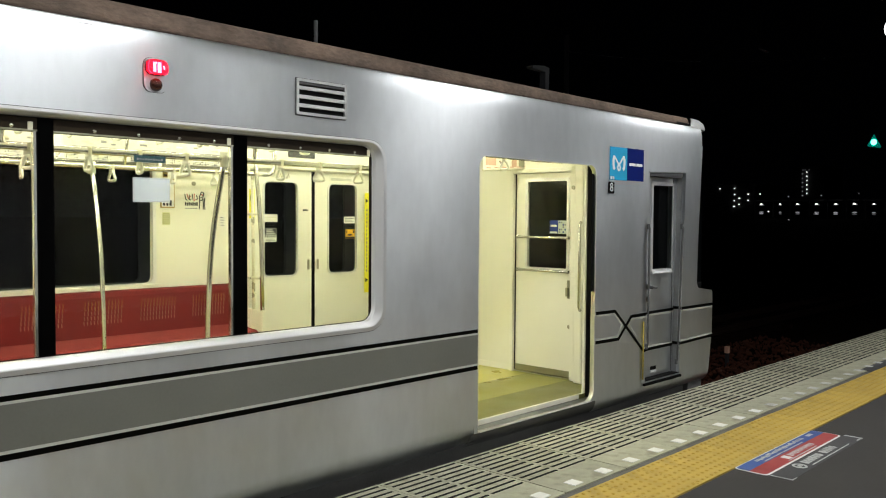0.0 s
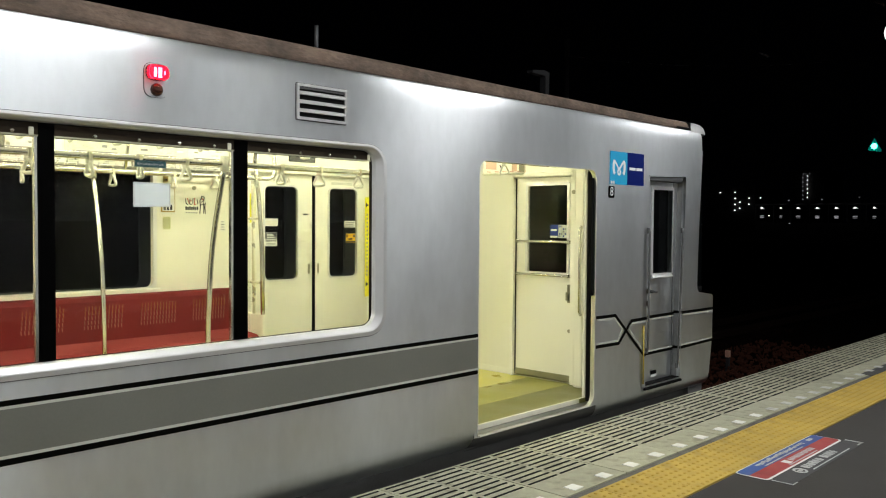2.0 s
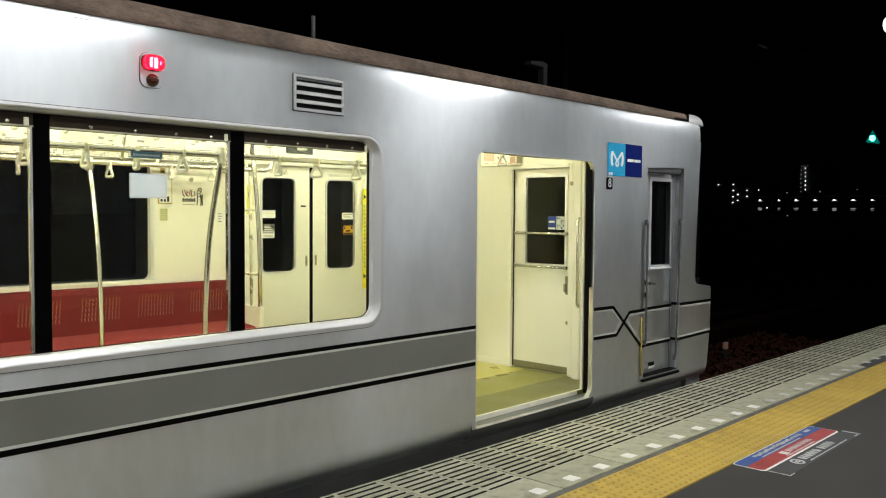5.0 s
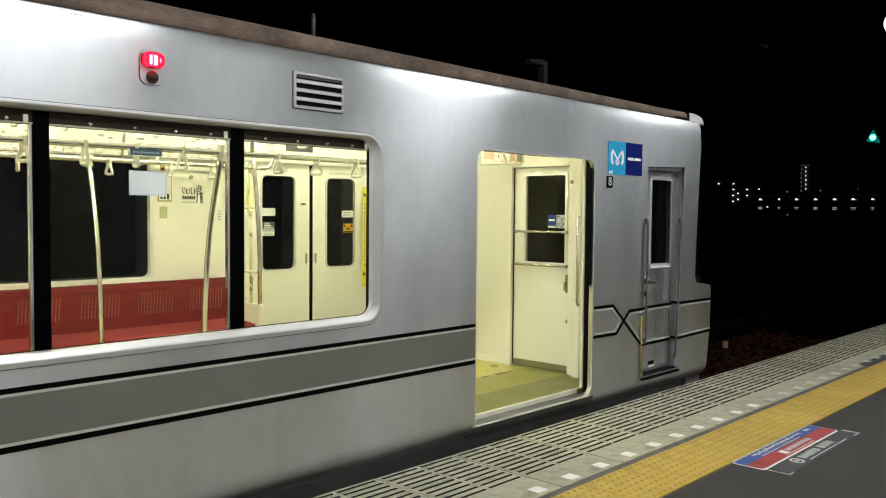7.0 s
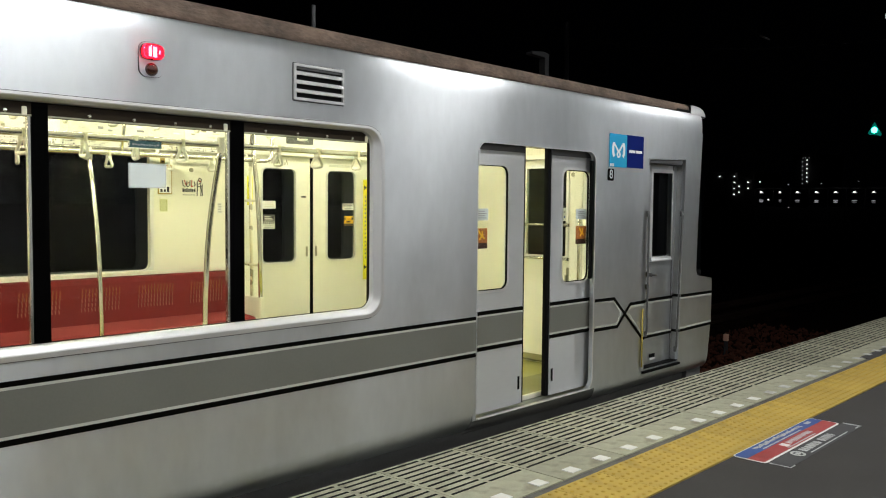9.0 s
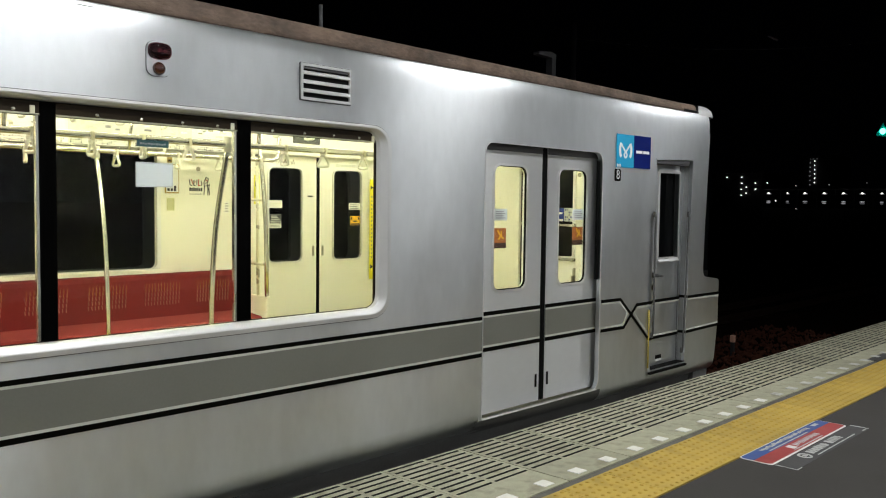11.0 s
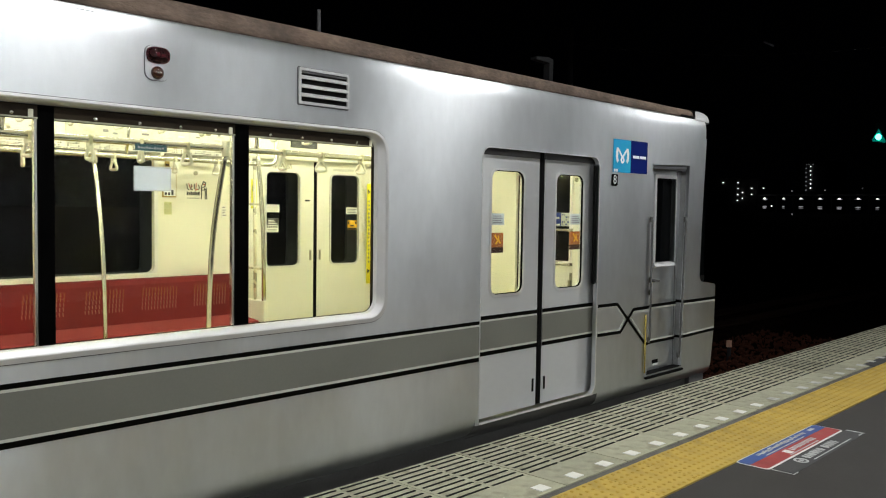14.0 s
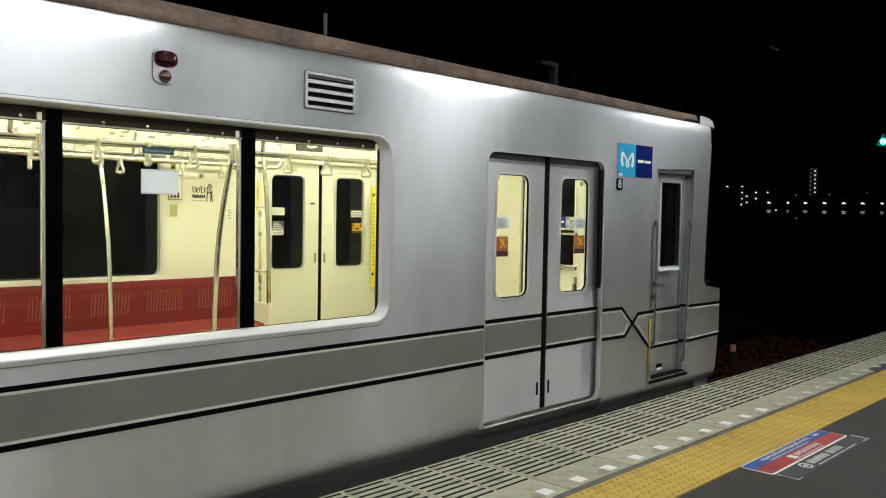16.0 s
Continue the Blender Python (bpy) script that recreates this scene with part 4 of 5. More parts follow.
            part("warning_bar", box(B(), p1 - 0.118, p1 - 0.008, g - 0.002, g - 0.0012, 1.258, 1.272), INK, d)
            part("warning_mark", box(B(), p1 - 0.115, p1 - 0.098, g - 0.002, g - 0.0012, 1.305, 1.330), INK, d)
            part("warning_mark", box(B(), p1 - 0.03, p1 - 0.012, g - 0.002, g - 0.0012, 1.305, 1.330), INK, d)
            part("warning_mark", box(B(), p1 - 0.09, p1 - 0.045, g - 0.002, g - 0.0012, 1.283, 1.298), INK, d)
    part("door_gap_rubber", box(B(), 4.694, 4.734, Y_FAR + 0.036, Y_FAR + 0.06, 0.118, 1.90), BLACK_MATTE, car)
    part("door_header", box(B(), FAR_DOOR[0] - 0.02, FAR_DOOR[1] + 0.02, Y_FAR - 0.05, Y_FAR - 0.001, 1.862, 2.199, 0.01), CREAM, car)
    part("header_notice", box(B(), 4.90, 5.15, Y_FAR - 0.054, Y_FAR - 0.051, 1.875, 1.91), BOARD, car)
    for x, yw, zb in ((5.300, Y_FAR, 0.742), (4.045, Y_FAR + 0.0318, 1.44)):
        s = part("warning_strip", box(B(), x - 0.004, x + 0.050, yw - 0.003, yw - 0.0005, zb, 1.685), YELLOW_FILM, car, "yellow finger-trap strip")
        for z in (0.86, 1.61)[zb > 1:]:
            part("arrow_mark", plate(B(), [(x + 0.006, z - 0.022), (x + 0.040, z), (x + 0.006, z + 0.022)], [], yw - 0.0045, yw - 0.0032), INK, s)
        for k in range(16) if zb < 1 else ():
            z = 0.94 + 0.038 * k
            part("print_bar", box(B(), x + 0.015, x + 0.030, yw - 0.0045, yw - 0.0032, z, z + 0.020), INK_GREY, s)


def build_bulkhead():
    y0, y1, z1 = 0.50, 1.095, 1.84
    wall = [(Y_LIN + 0.02, FLOOR_Z), (Y_FAR, FLOOR_Z), (Y_FAR, CEIL_Z), (Y_LIN + 0.02, CEIL_Z)]
    b = part("bulkhead", plate(B(), wall, [[(y0, FLOOR_Z + 0.001), (y1, FLOOR_Z + 0.001), (y1, z1), (y0, z1)]], X_BULK, X_BULK + 0.03, "x"), CREAM, car, "cream cab bulkhead")
    for a, c in ((y1, y1 + 0.035), (0.44, y0)):
        part("door_frame", box(B(), X_BULK - 0.035, X_BULK - 0.0005, a, c, FLOOR_Z, z1 + 0.04, 0.004), CREAM_DOOR, b)
    part("door_frame", box(B(), X_BULK - 0.034, X_BULK - 0.0005, y0 + 0.0005, y1 - 0.0005, z1, z1 + 0.039, 0.004), CREAM_DOOR, b)
    for y in (y1 + 0.0352, y0 + 0.0005, y1 - 0.0075):
        part("door_seam", box(B(), X_BULK - 0.003 if y > y1 else X_BULK - 0.006, X_BULK + 0.004, y, y + 0.007, FLOOR_Z + 0.014, z1 - 0.004), BRONZE, b)
    part("corner_post", box(B(), X_BULK - 0.10, X_BULK - 0.0005, 0.335, 0.42, FLOOR_Z, 1.93, 0.012), CREAM_DOOR, b)
    part("skirting", box(B(), X_BULK - 0.006, X_BULK - 0.0005, y1 + 0.036, Y_FAR, FLOOR_Z, FLOOR_Z + 0.05), CREAM_DOOR, b)
    win = (0.56, 0.962, 1.042, 1.768)
    d = part("cab_door", plate(B(), [(y0 + 0.003, FLOOR_Z + 0.012), (y1 - 0.003, FLOOR_Z + 0.012), (y1 - 0.003, z1 - 0.003), (y0 + 0.003, z1 - 0.003)], [rounded(*win, 0.012, 3)],
                             X_BULK + 0.004, X_BULK + 0.034, "x"), CREAM_DOOR, car, "closed cream cab door with window")
    part("pane_frame", plate(B(), rounded(win[0] - 0.026, win[1] + 0.026, win[2] - 0.026, win[3] + 0.026, 0.02, 3), [rounded(*win, 0.012, 3)], X_BULK - 0.004, X_BULK + 0.0035, "x"), STEEL_TRIM, d)
    part("pane", box(B(), X_BULK + 0.016, X_BULK + 0.021, win[0] - 0.002, win[1] + 0.002, win[2] - 0.002, win[3] + 0.002), CAB_GLASS, d, "dark glass pane")
    for z in (1.298, 1.018):
        bm = tube(B(), [(X_BULK - 0.035, 0.525, z), (X_BULK - 0.035, 1.06, z)], 0.011, 8)
        for y in (0.535, 1.05):
            box(bm, X_BULK - 0.035, X_BULK + 0.003, y - 0.014, y + 0.014, z - 0.014, z + 0.014, 0.003)
        part("guard_bar", bm, CHROME, d)
    part("kick_plate", box(B(), X_BULK - 0.001, X_BULK + 0.0035, y0 + 0.004, y1 - 0.004, FLOOR_Z + 0.012, FLOOR_Z + 0.066), KICK, d)
    bm = box(B(), X_BULK - 0.02, X_BULK + 0.0035, 0.510, 0.540, 0.80, 0.95, 0.004)
    box(bm, X_BULK - 0.05, X_BULK - 0.02, 0.515, 0.535, 0.82, 0.89, 0.004)
    part("door_latch", bm, KICK, d)
    part("key_hole", tube(B(), [(X_BULK + 0.0035, 0.525, 0.565), (X_BULK - 0.008, 0.525, 0.565)], 0.016, 12), KICK, d)
    part("lamp_stud", tube(B(), [(X_BULK - 0.034, 0.47, 1.708), (X_BULK - 0.046, 0.47, 1.708)], 0.017, 14), KICK, d)
    part("blue_sticker", box(B(), X_BULK + 0.013, X_BULK + 0.0155, 0.66, 0.742, 1.330, 1.440), BLUE_STICKER, d)
    part("pale_sticker", box(B(), X_BULK + 0.013, X_BULK + 0.0155, 0.572, 0.655, 1.330, 1.440), BOARD, d)
    for k in range(5):
        for j in range(4):
            if (k * 3 + j * 5) % 4:
                part("print_mark", box(B(), X_BULK + 0.011, X_BULK + 0.0128, 0.578 + 0.019 * j, 0.590 + 0.019 * j, 1.338 + 0.020 * k, 1.352 + 0.020 * k), (INK_GREY, BLUE_STICKER, BOARD)[(k + j) % 3], d)
    part("print_bar", box(B(), X_BULK + 0.011, X_BULK + 0.0128, 0.672, 0.732, 1.388, 1.404), PAPER, d)
    part("print_bar", box(B(), X_BULK + 0.011, X_BULK + 0.0128, 0.665, 0.738, 1.332, 1.348), PAPER, d)
    part("grip_bar", tube(B(), [(X_BULK - 0.11, 0.345, 0.72), (X_BULK - 0.13, 0.345, 0.75), (X_BULK - 0.13, 0.345, 1.40), (X_BULK - 0.11, 0.345, 1.43)], 0.012, 8), CHROME, b)
    part("cab_rear_wall", box(B(), 6.86, 6.90, 0.13, CAR_W - 0.05, FLOOR_Z, 2.2), UNDER, car)
    part("cab_floor", box(B(), X_BULK + 0.11, 6.86, 0.13, CAR_W - 0.05, 0.06, FLOOR_Z), UNDER, car)
    part("cab_ceiling", box(B(), X_BULK + 0.04, 6.86, 0.13, CAR_W - 0.05, 2.19, 2.22), UNDER, car)


def build_seat():
    x0, x1 = 0.30, 3.785
    seat = thing("bench_seat", ((x0 + x1) / 2, 2.3, FLOOR_Z), "long red moquette bench seat with woven pattern", "seat")
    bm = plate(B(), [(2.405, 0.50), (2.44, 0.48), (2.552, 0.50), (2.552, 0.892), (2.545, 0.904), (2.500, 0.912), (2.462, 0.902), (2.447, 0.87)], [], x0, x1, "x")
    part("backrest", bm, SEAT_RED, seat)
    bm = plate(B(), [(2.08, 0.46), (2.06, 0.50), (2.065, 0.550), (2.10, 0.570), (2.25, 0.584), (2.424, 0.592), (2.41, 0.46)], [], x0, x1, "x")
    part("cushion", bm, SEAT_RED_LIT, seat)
    part("seat_base", box(B(), x0, x1, 2.10, 2.54, FLOOR_Z, 0.458), KICK, seat)
    for px in (0.45, 0.875, 1.30, 1.725, 2.15, 2.573, 2.993, 3.418):
        for row in range(5):
            bm = B()
            for k in range(12):
                x = px + 0.0245 * k + 0.004 * row
                z = 0.694 + 0.0335 * row
                yb = 2.405 + (z - 0.50) * 0.12 - 0.0028
                h = 0.0135
                plate(bm, [(x, z - h), (x + 0.006, z - h), (x + 0.004, z + h), (x - 0.002, z + h)], [], yb - 0.0025, yb + 0.003)
            part("woven_dashes", bm, WEAVE if row > 2 else WEAVE_PALE, seat)
    part("end_panel", box(B(), 3.790, 3.828, 2.03, 2.55, FLOOR_Z, 0.728, 0.010), CREAM_DOOR, seat, "cream end panel")
    rail = thing("seat_end_rail", (3.79, 2.05, FLOOR_Z), "steel guard rail beside the far door", "rail")
    part("upright", tube(B(), [(3.806, 2.055, 0.725), (3.804, 2.055, 1.00), (3.798, 2.060, 1.30), (3.785, 2.072, 1.60), (3.770, 2.085, 1.80), (3.765, 2.09, 2.19)], 0.017, 10), CHROME, rail)
    part("upright", tube(B(), [(3.802, 2.165, 0.725), (3.790, 2.165, 1.80)], 0.013, 10), SATIN_POLE, rail)
    for z, ye in ((1.785, 2.55), (1.475, 2.38), (0.975, 2.38)):
        part("crossbar", tube(B(), [(3.795, 2.06, z), (3.795, ye, z)], 0.011, 8), SATIN_POLE, rail)


def build_poles():
    for name, pts in (("near", [(2.53, 0.545, 1.775), (2.53, 0.569, 1.69), (2.53, 0.608, 1.566), (2.53, 0.644, 1.442), (2.53, 0.673, 1.317), (2.53, 0.693, 1.19), (2.53, 0.707, 1.065), (2.53, 0.722, 0.906), (2.53, 0.728, 0.70), (2.53, 0.73, FLOOR_Z)]),
                      ("far", [(2.50, 2.113, 1.785), (2.50, 2.066, 1.613), (2.50, 2.018, 1.389), (2.50, 1.986, 1.204), (2.50, 1.965, 0.99), (2.50, 1.955, 0.797), (2.50, 1.949, 0.648), (2.50, 1.947, FLOOR_Z)])):
        p = thing("grab_pole", pts[-1], "bowed stainless steel grab pole", "pole", "grab poles in the car")
        part("tube", tube(B(), pts, 0.015, 12), CHROME, p)
        part("socket", tube(B(), [Vector(pts[0]) + Vector((0, 0, 0.03)), Vector(pts[0]) - Vector((0, 0, 0.05))], 0.026, 12), GRIP, p)
        part("foot_flange", tube(B(), [Vector(pts[-1]), Vector(pts[-1]) + Vector((0, 0, 0.02))], 0.04, 12), CHROME, p)


RAILS = ((0.55, 1.765, -6.0, 3.95), (2.10, 1.785, -6.0, 3.95), (1.30, 1.99, -6.0, 3.95), (0.55, 1.915, 4.05, 5.72))


def build_rails():
    for y, z, xs, xe in RAILS:
        r = thing("strap_rail", (-1.0, y, z), "steel overhead rail carrying hanging straps", "rail", "overhead rails")
        part("bar", tube(B(), [(xs, y, z), (xe - 0.06, y, z), (xe - 0.015, y, z + 0.02), (xe, y, z + 0.07), (xe, y, CEIL_Z)], 0.017, 10), CHROME, r)
        for k in range(max(1, int((xe - xs) / 1.32))):
            x = xs + 0.8 + 1.32 * k
            part("hanger", tube(B(), [(x, y, z), (x + 0.05, y, CEIL_Z)], 0.011, 8), CHROME, r)
    first = None
    spots = [(0, x) for x in (0.78, 1.03, 1.28, 1.515, 1.794, 2.049, 2.299, 2.90, 3.177, 3.487, 3.74)] + \
            [(1, x) for x in (1.12, 1.51, 2.05, 2.633, 3.085, 3.42)] + [(2, 1.75 + 0.27 * k) for k in range(0, 8)] + [(3, 4.921)]
    for i, (row, x) in enumerate(spots):
        y, z = RAILS[row][:2]
        turn = pose(x, y, z, 0, 0, -14 + (i * 47) % 29)
        if first is None:
            first = thing("hanging_strap", (0, 0, 0), "cream ring strap hanging from the rail", "strap", "hanging straps")
            bm = B()
            box(bm, -0.009, 0.009, -0.0192, 0.0192, -0.024, 0.0195, 0.003)
            part("belt", bm, STRAP, first)
            bm = box(B(), -0.013, 0.013, -0.018, 0.018, -0.036, -0.020, 0.004)
            part("buckle", bm, GRIP, first)
            pts = [(0, -0.008, -0.030), (0, -0.020, -0.046), (0, -0.041, -0.080), (0, -0.038, -0.090), (0, -0.022, -0.094), (0, 0.022, -0.094),
                   (0, 0.038, -0.090), (0, 0.041, -0.080), (0, 0.020, -0.046), (0, 0.008, -0.030)]
            part("grip_ring", tube(B(), pts, 0.009, 8), GRIP, first)
            first.matrix_basis = turn
        else:
            copy_thing(first, turn)


def build_rack_and_posters():
    rack = thing("luggage_rack", (0, 2.4, 1.80), "steel luggage rack along the far wall", "rack")
    for y, z in ((2.235, 1.826), (2.32, 1.816), (2.40, 1.808), (2.48, 1.802)):
        part("rod", tube(B(), [(-5.0, y, z), (3.86, y, z)], 0.010, 8), CHROME, rack)
    for x in (-0.7, 0.55, 1.80, 3.05, 3.80):
        part("bracket", plate(B(), [(2.225, 1.835), (2.225, 1.815), (2.54, 1.775), (2.554, 1.775), (2.554, 1.87), (2.54, 1.87), (2.52, 1.81)], [], x - 0.012, x + 0.012, "x"), CREAM_DOOR, rack)
    rng = random.Random(5)
    for k in range(11):
        x = -1.30 + 0.475 * k
        p = thing("advert_poster", (x + 0.22, Y_FAR - 0.004, 1.85), "white printed advert above the luggage rack", "poster", "adverts above the rack")
        part("sheet", box(B(), x, x + 0.455, Y_FAR - 0.006, Y_FAR - 0.001, 1.835, 2.06), (POSTER_A, PAPER, POSTER_B)[k % 3], p)
        for row in range(3):
            for j in range(24):
                xx = x + 0.008 + 0.0185 * j + 0.004 * rng.random()
                z = 1.838 + 0.018 * row + 0.006 * rng.random()
                m = rng.choice((INK_GREY, INK, INK, STRAP, KICK))
                w, h = 0.007 + 0.011 * rng.random(), 0.006 + 0.010 * rng.random()
                part("print_mark", plate(B(), [(xx, z), (xx + w, z + 0.003), (xx + w * 0.7, z + h), (xx + 0.002, z + h * 0.8)], [], Y_FAR - 0.0082, Y_FAR - 0.0064), m, p)
        part("print_bar", box(B(), x + 0.05, x + 0.38, Y_FAR - 0.0082, Y_FAR - 0.0064, 1.93, 1.95), INK_GREY, p)
        for j in range(14):
            xx, zz = x + 0.02 + 0.38 * rng.random(), 1.885 + 0.16 * rng.random()
            m = rng.choice((INK_GREY, STRAP, STRAP, WHITE, INK_GREY, KICK))
            part("print_bar", box(B(), xx, xx + 0.015 + 0.045 * rng.random(), Y_FAR - 0.0096, Y_FAR - 0.0084, zz, zz + 0.006 + 0.014 * rng.random()), m, p)
    hp = thing("hanging_advert", (5.52, 1.0, 2.0), "pale pink printed advert sheet hung from the ceiling", "poster")
    part("sheet", plate(B(), [(5.20, 1.842), (5.86, 1.882), (5.80, 2.19), (5.20, 2.19)], [], 0.998, 1.001), PINK_PAPER, hp)
    part("print_mark", ribbon(B(), [(5.405, 1.930), (5.425, 1.905), (5.445, 1.935)], 0.010, 0.9955, 0.9975), INK, hp)
    part("print_mark", ribbon(B(), [(5.425, 1.905), (5.425, 1.872)], 0.010, 0.9955, 0.9975), INK, hp)
    for x, w, m in ((5.23, 0.13, PINK_FIELD), (5.50, 0.05, PAPER), (5.57, 0.06, PINK_FIELD), (5.66, 0.07, KICK), (5.755, 0.04, PINK_FIELD)):
        part("print_field", box(B(), x, x + w, 0.9955, 0.9975, 1.888, 2.0), m, hp)
    part("sheet_rod", tube(B(), [(5.19, 0.995, 1.842), (5.86, 0.995, 1.882)], 0.008, 8), STRAP, hp, "thin cream hanging rod")
    for k in range(6):
        part("print_bar", box(B(), 5.24 + 0.1 * k, 5.29 + 0.1 * k, 0.9955, 0.9975, 1.862 + 0.006 * k, 1.870 + 0.006 * k), PINK_FIELD, hp)
    sg = thing("door_sign", (4.52, 2.51, 1.968), "dark olive sign over the far door", "sign")
    part("sign_body", box(B(), 4.38, 4.66, 2.49, 2.54, 1.968, 2.06, 0.005), DULL_RAIL, sg)
    s = thing("window_strip", (1.843, 0.054, 1.69), "dark teal strip stuck on the window glass", "sticker")
    part("strip_sheet", box(B(), 1.772, 1.920, 0.0515, 0.0530, 1.692, 1.722), TEAL, s)
    for k in range(10):
        part("print_bar", box(B(), 1.785 + 0.0125 * k, 1.793 + 0.0125 * k, 0.0506, 0.0514, 1.701 + 0.002 * (k % 2), 1.711 - 0.002 * (k % 3)), INK_GREY, s)
    f = thing("framed_notice", (3.30, Y_FAR, 1.5), "small framed notice on the cream wall", "notice")
    part("frame", box(B(), 3.222, 3.338, Y_FAR - 0.012, Y_FAR - 0.001, 1.518, 1.742, 0.003), BRASS, f, "brass frame")
    part("sheet", box(B(), 3.230, 3.330, Y_FAR - 0.0145, Y_FAR - 0.0125, 1.527, 1.734), PAPER, f)
    for k in range(3):
        part("print_bar", box(B(), 3.238 + 0.027 * k, 3.256 + 0.027 * k, Y_FAR - 0.0165, Y_FAR - 0.0148, 1.535, 1.556 + 0.02 * (k == 2)), INK, f)
    lab = thing("wall_label", (3.27, Y_FAR, 1.435), "pale yellow printed label on the cream wall", "label")
    part("sheet", box(B(), 3.238, 3.302, Y_FAR - 0.004, Y_FAR - 0.0005, 1.385, 1.484), LABEL_GREEN, lab)
    for z0 in (1.394, 1.440):
        part("print_frame", plate(B(), rounded(3.243, 3.297, z0, z0 + 0.036, 0.004, 2), [rounded(3.248, 3.292, z0 + 0.005, z0 + 0.031, 0.003, 2)], Y_FAR - 0.0055, Y_FAR - 0.0042), OLIVE_PRINT, lab)
        part("print_mark", ribbon(B(), [(3.255, z0 + 0.024), (3.270, z0 + 0.012), (3.285, z0 + 0.024)], 0.006, Y_FAR - 0.0055, Y_FAR - 0.0042), OLIVE_PRINT, lab)
    lab = thing("wall_label", (3.76, Y_FAR, 1.41), "narrow white label on the cream wall", "label")
    part("sheet", box(B(), 3.738, 3.782, Y_FAR - 0.004, Y_FAR - 0.0005, 1.366, 1.462), PAPER, lab)
    for k in range(4):
        part("print_bar", box(B(), 3.745, 3.775 - 0.006 * (k % 2), Y_FAR - 0.0055, Y_FAR - 0.0042, 1.378 + 0.021 * k, 1.386 + 0.021 * k), INK_GREY, lab)
    lab = thing("wall_label", (3.255, Y_FAR, 1.78), "small red and white label above the framed notice", "label")
    part("sheet", box(B(), 3.245, 3.285, Y_FAR - 0.004, Y_FAR - 0.0005, 1.752, 1.80), BRASS, lab)
    part("print_mark", box(B(), 3.252, 3.278, Y_FAR - 0.0055, Y_FAR - 0.0042, 1.760, 1.775), BROWN_PRINT, lab)
    stud = tube(B(), [(3.505, Y_FAR - 0.010, 1.712), (3.505, Y_FAR - 0.0005, 1.712)], 0.017, 14)
    solo("wall_stud", stud, KICK, "round metal lock stud on the wall", "stud")
    d = thing("wall_decal", (3.52, Y_FAR, 1.51), "black and red printed decal on the wall", "decal")
    ya, yb = Y_FAR - 0.0025, Y_FAR - 0.0005
    strokes = ([(3.430, 1.628), (3.436, 1.590), (3.452, 1.578)], [(3.446, 1.632), (3.462, 1.590)], [(3.470, 1.625), (3.466, 1.585), (3.484, 1.582)], [(3.468, 1.606), (3.484, 1.612)],
               [(3.496, 1.630), (3.494, 1.586)], [(3.512, 1.634), (3.508, 1.580), (3.526, 1.586)], [(3.530, 1.622), (3.540, 1.596), (3.532, 1.584)])
    for k, pts in enumerate(strokes):
        part("print_stroke", ribbon(B(), pts, 0.007, ya, yb), RED_PRINT if k % 2 else INK, d)
    for k in range(7):
        part("print_bar", box(B(), 3.430 + 0.0165 * k, 3.442 + 0.0165 * k, ya, yb, 1.538, 1.566 - 0.004 * (k % 2)), INK, d)
    for k in range(5):
        part("print_bar", box(B(), 3.432 + 0.022 * k, 3.447 + 0.022 * k, ya, yb, 1.512, 1.519), INK_GREY, d)
    for pts in ([(3.556, 1.510), (3.560, 1.575), (3.556, 1.615)], [(3.560, 1.615), (3.575, 1.648), (3.596, 1.640), (3.590, 1.610), (3.566, 1.600)], [(3.586, 1.600), (3.592, 1.555), (3.590, 1.508)],
                [(3.604, 1.600), (3.600, 1.560), (3.606, 1.508)], [(3.560, 1.580), (3.600, 1.585)]):
        part("print_stroke", ribbon(B(), pts, 0.007, ya - 0.0006, yb), INK, d)
    part("print_stroke", ribbon(B(), [(3.572, 1.628), (3.588, 1.622)], 0.010, ya - 0.001, yb), RED_PRINT, d)
    sh = thing("window_sheet", (1.853, 0.0522, 1.518), "pale blank sheet stuck on the window glass", "sheet")
    part("sheet", box(B(), 1.766, 1.940, 0.0515, 0.0530, 1.518, 1.625), BOARD, sh)
    part("sheet_border", plate(B(), rounded(1.769, 1.937, 1.521, 1.622, 0.004, 2), [rounded(1.7715, 1.9345, 1.5235, 1.6195, 0.003, 2)], 0.0506, 0.0513), INK_PALE, sh, "thin grey border line")


# ---- platform ----
EDGE_Y, SLAB_Y1, TILE_Y0, TILE_Y1 = -0.075, -0.885, -0.942, -1.336
PX0, PX1 = -12.0, 48.0
SLAB = 0.612


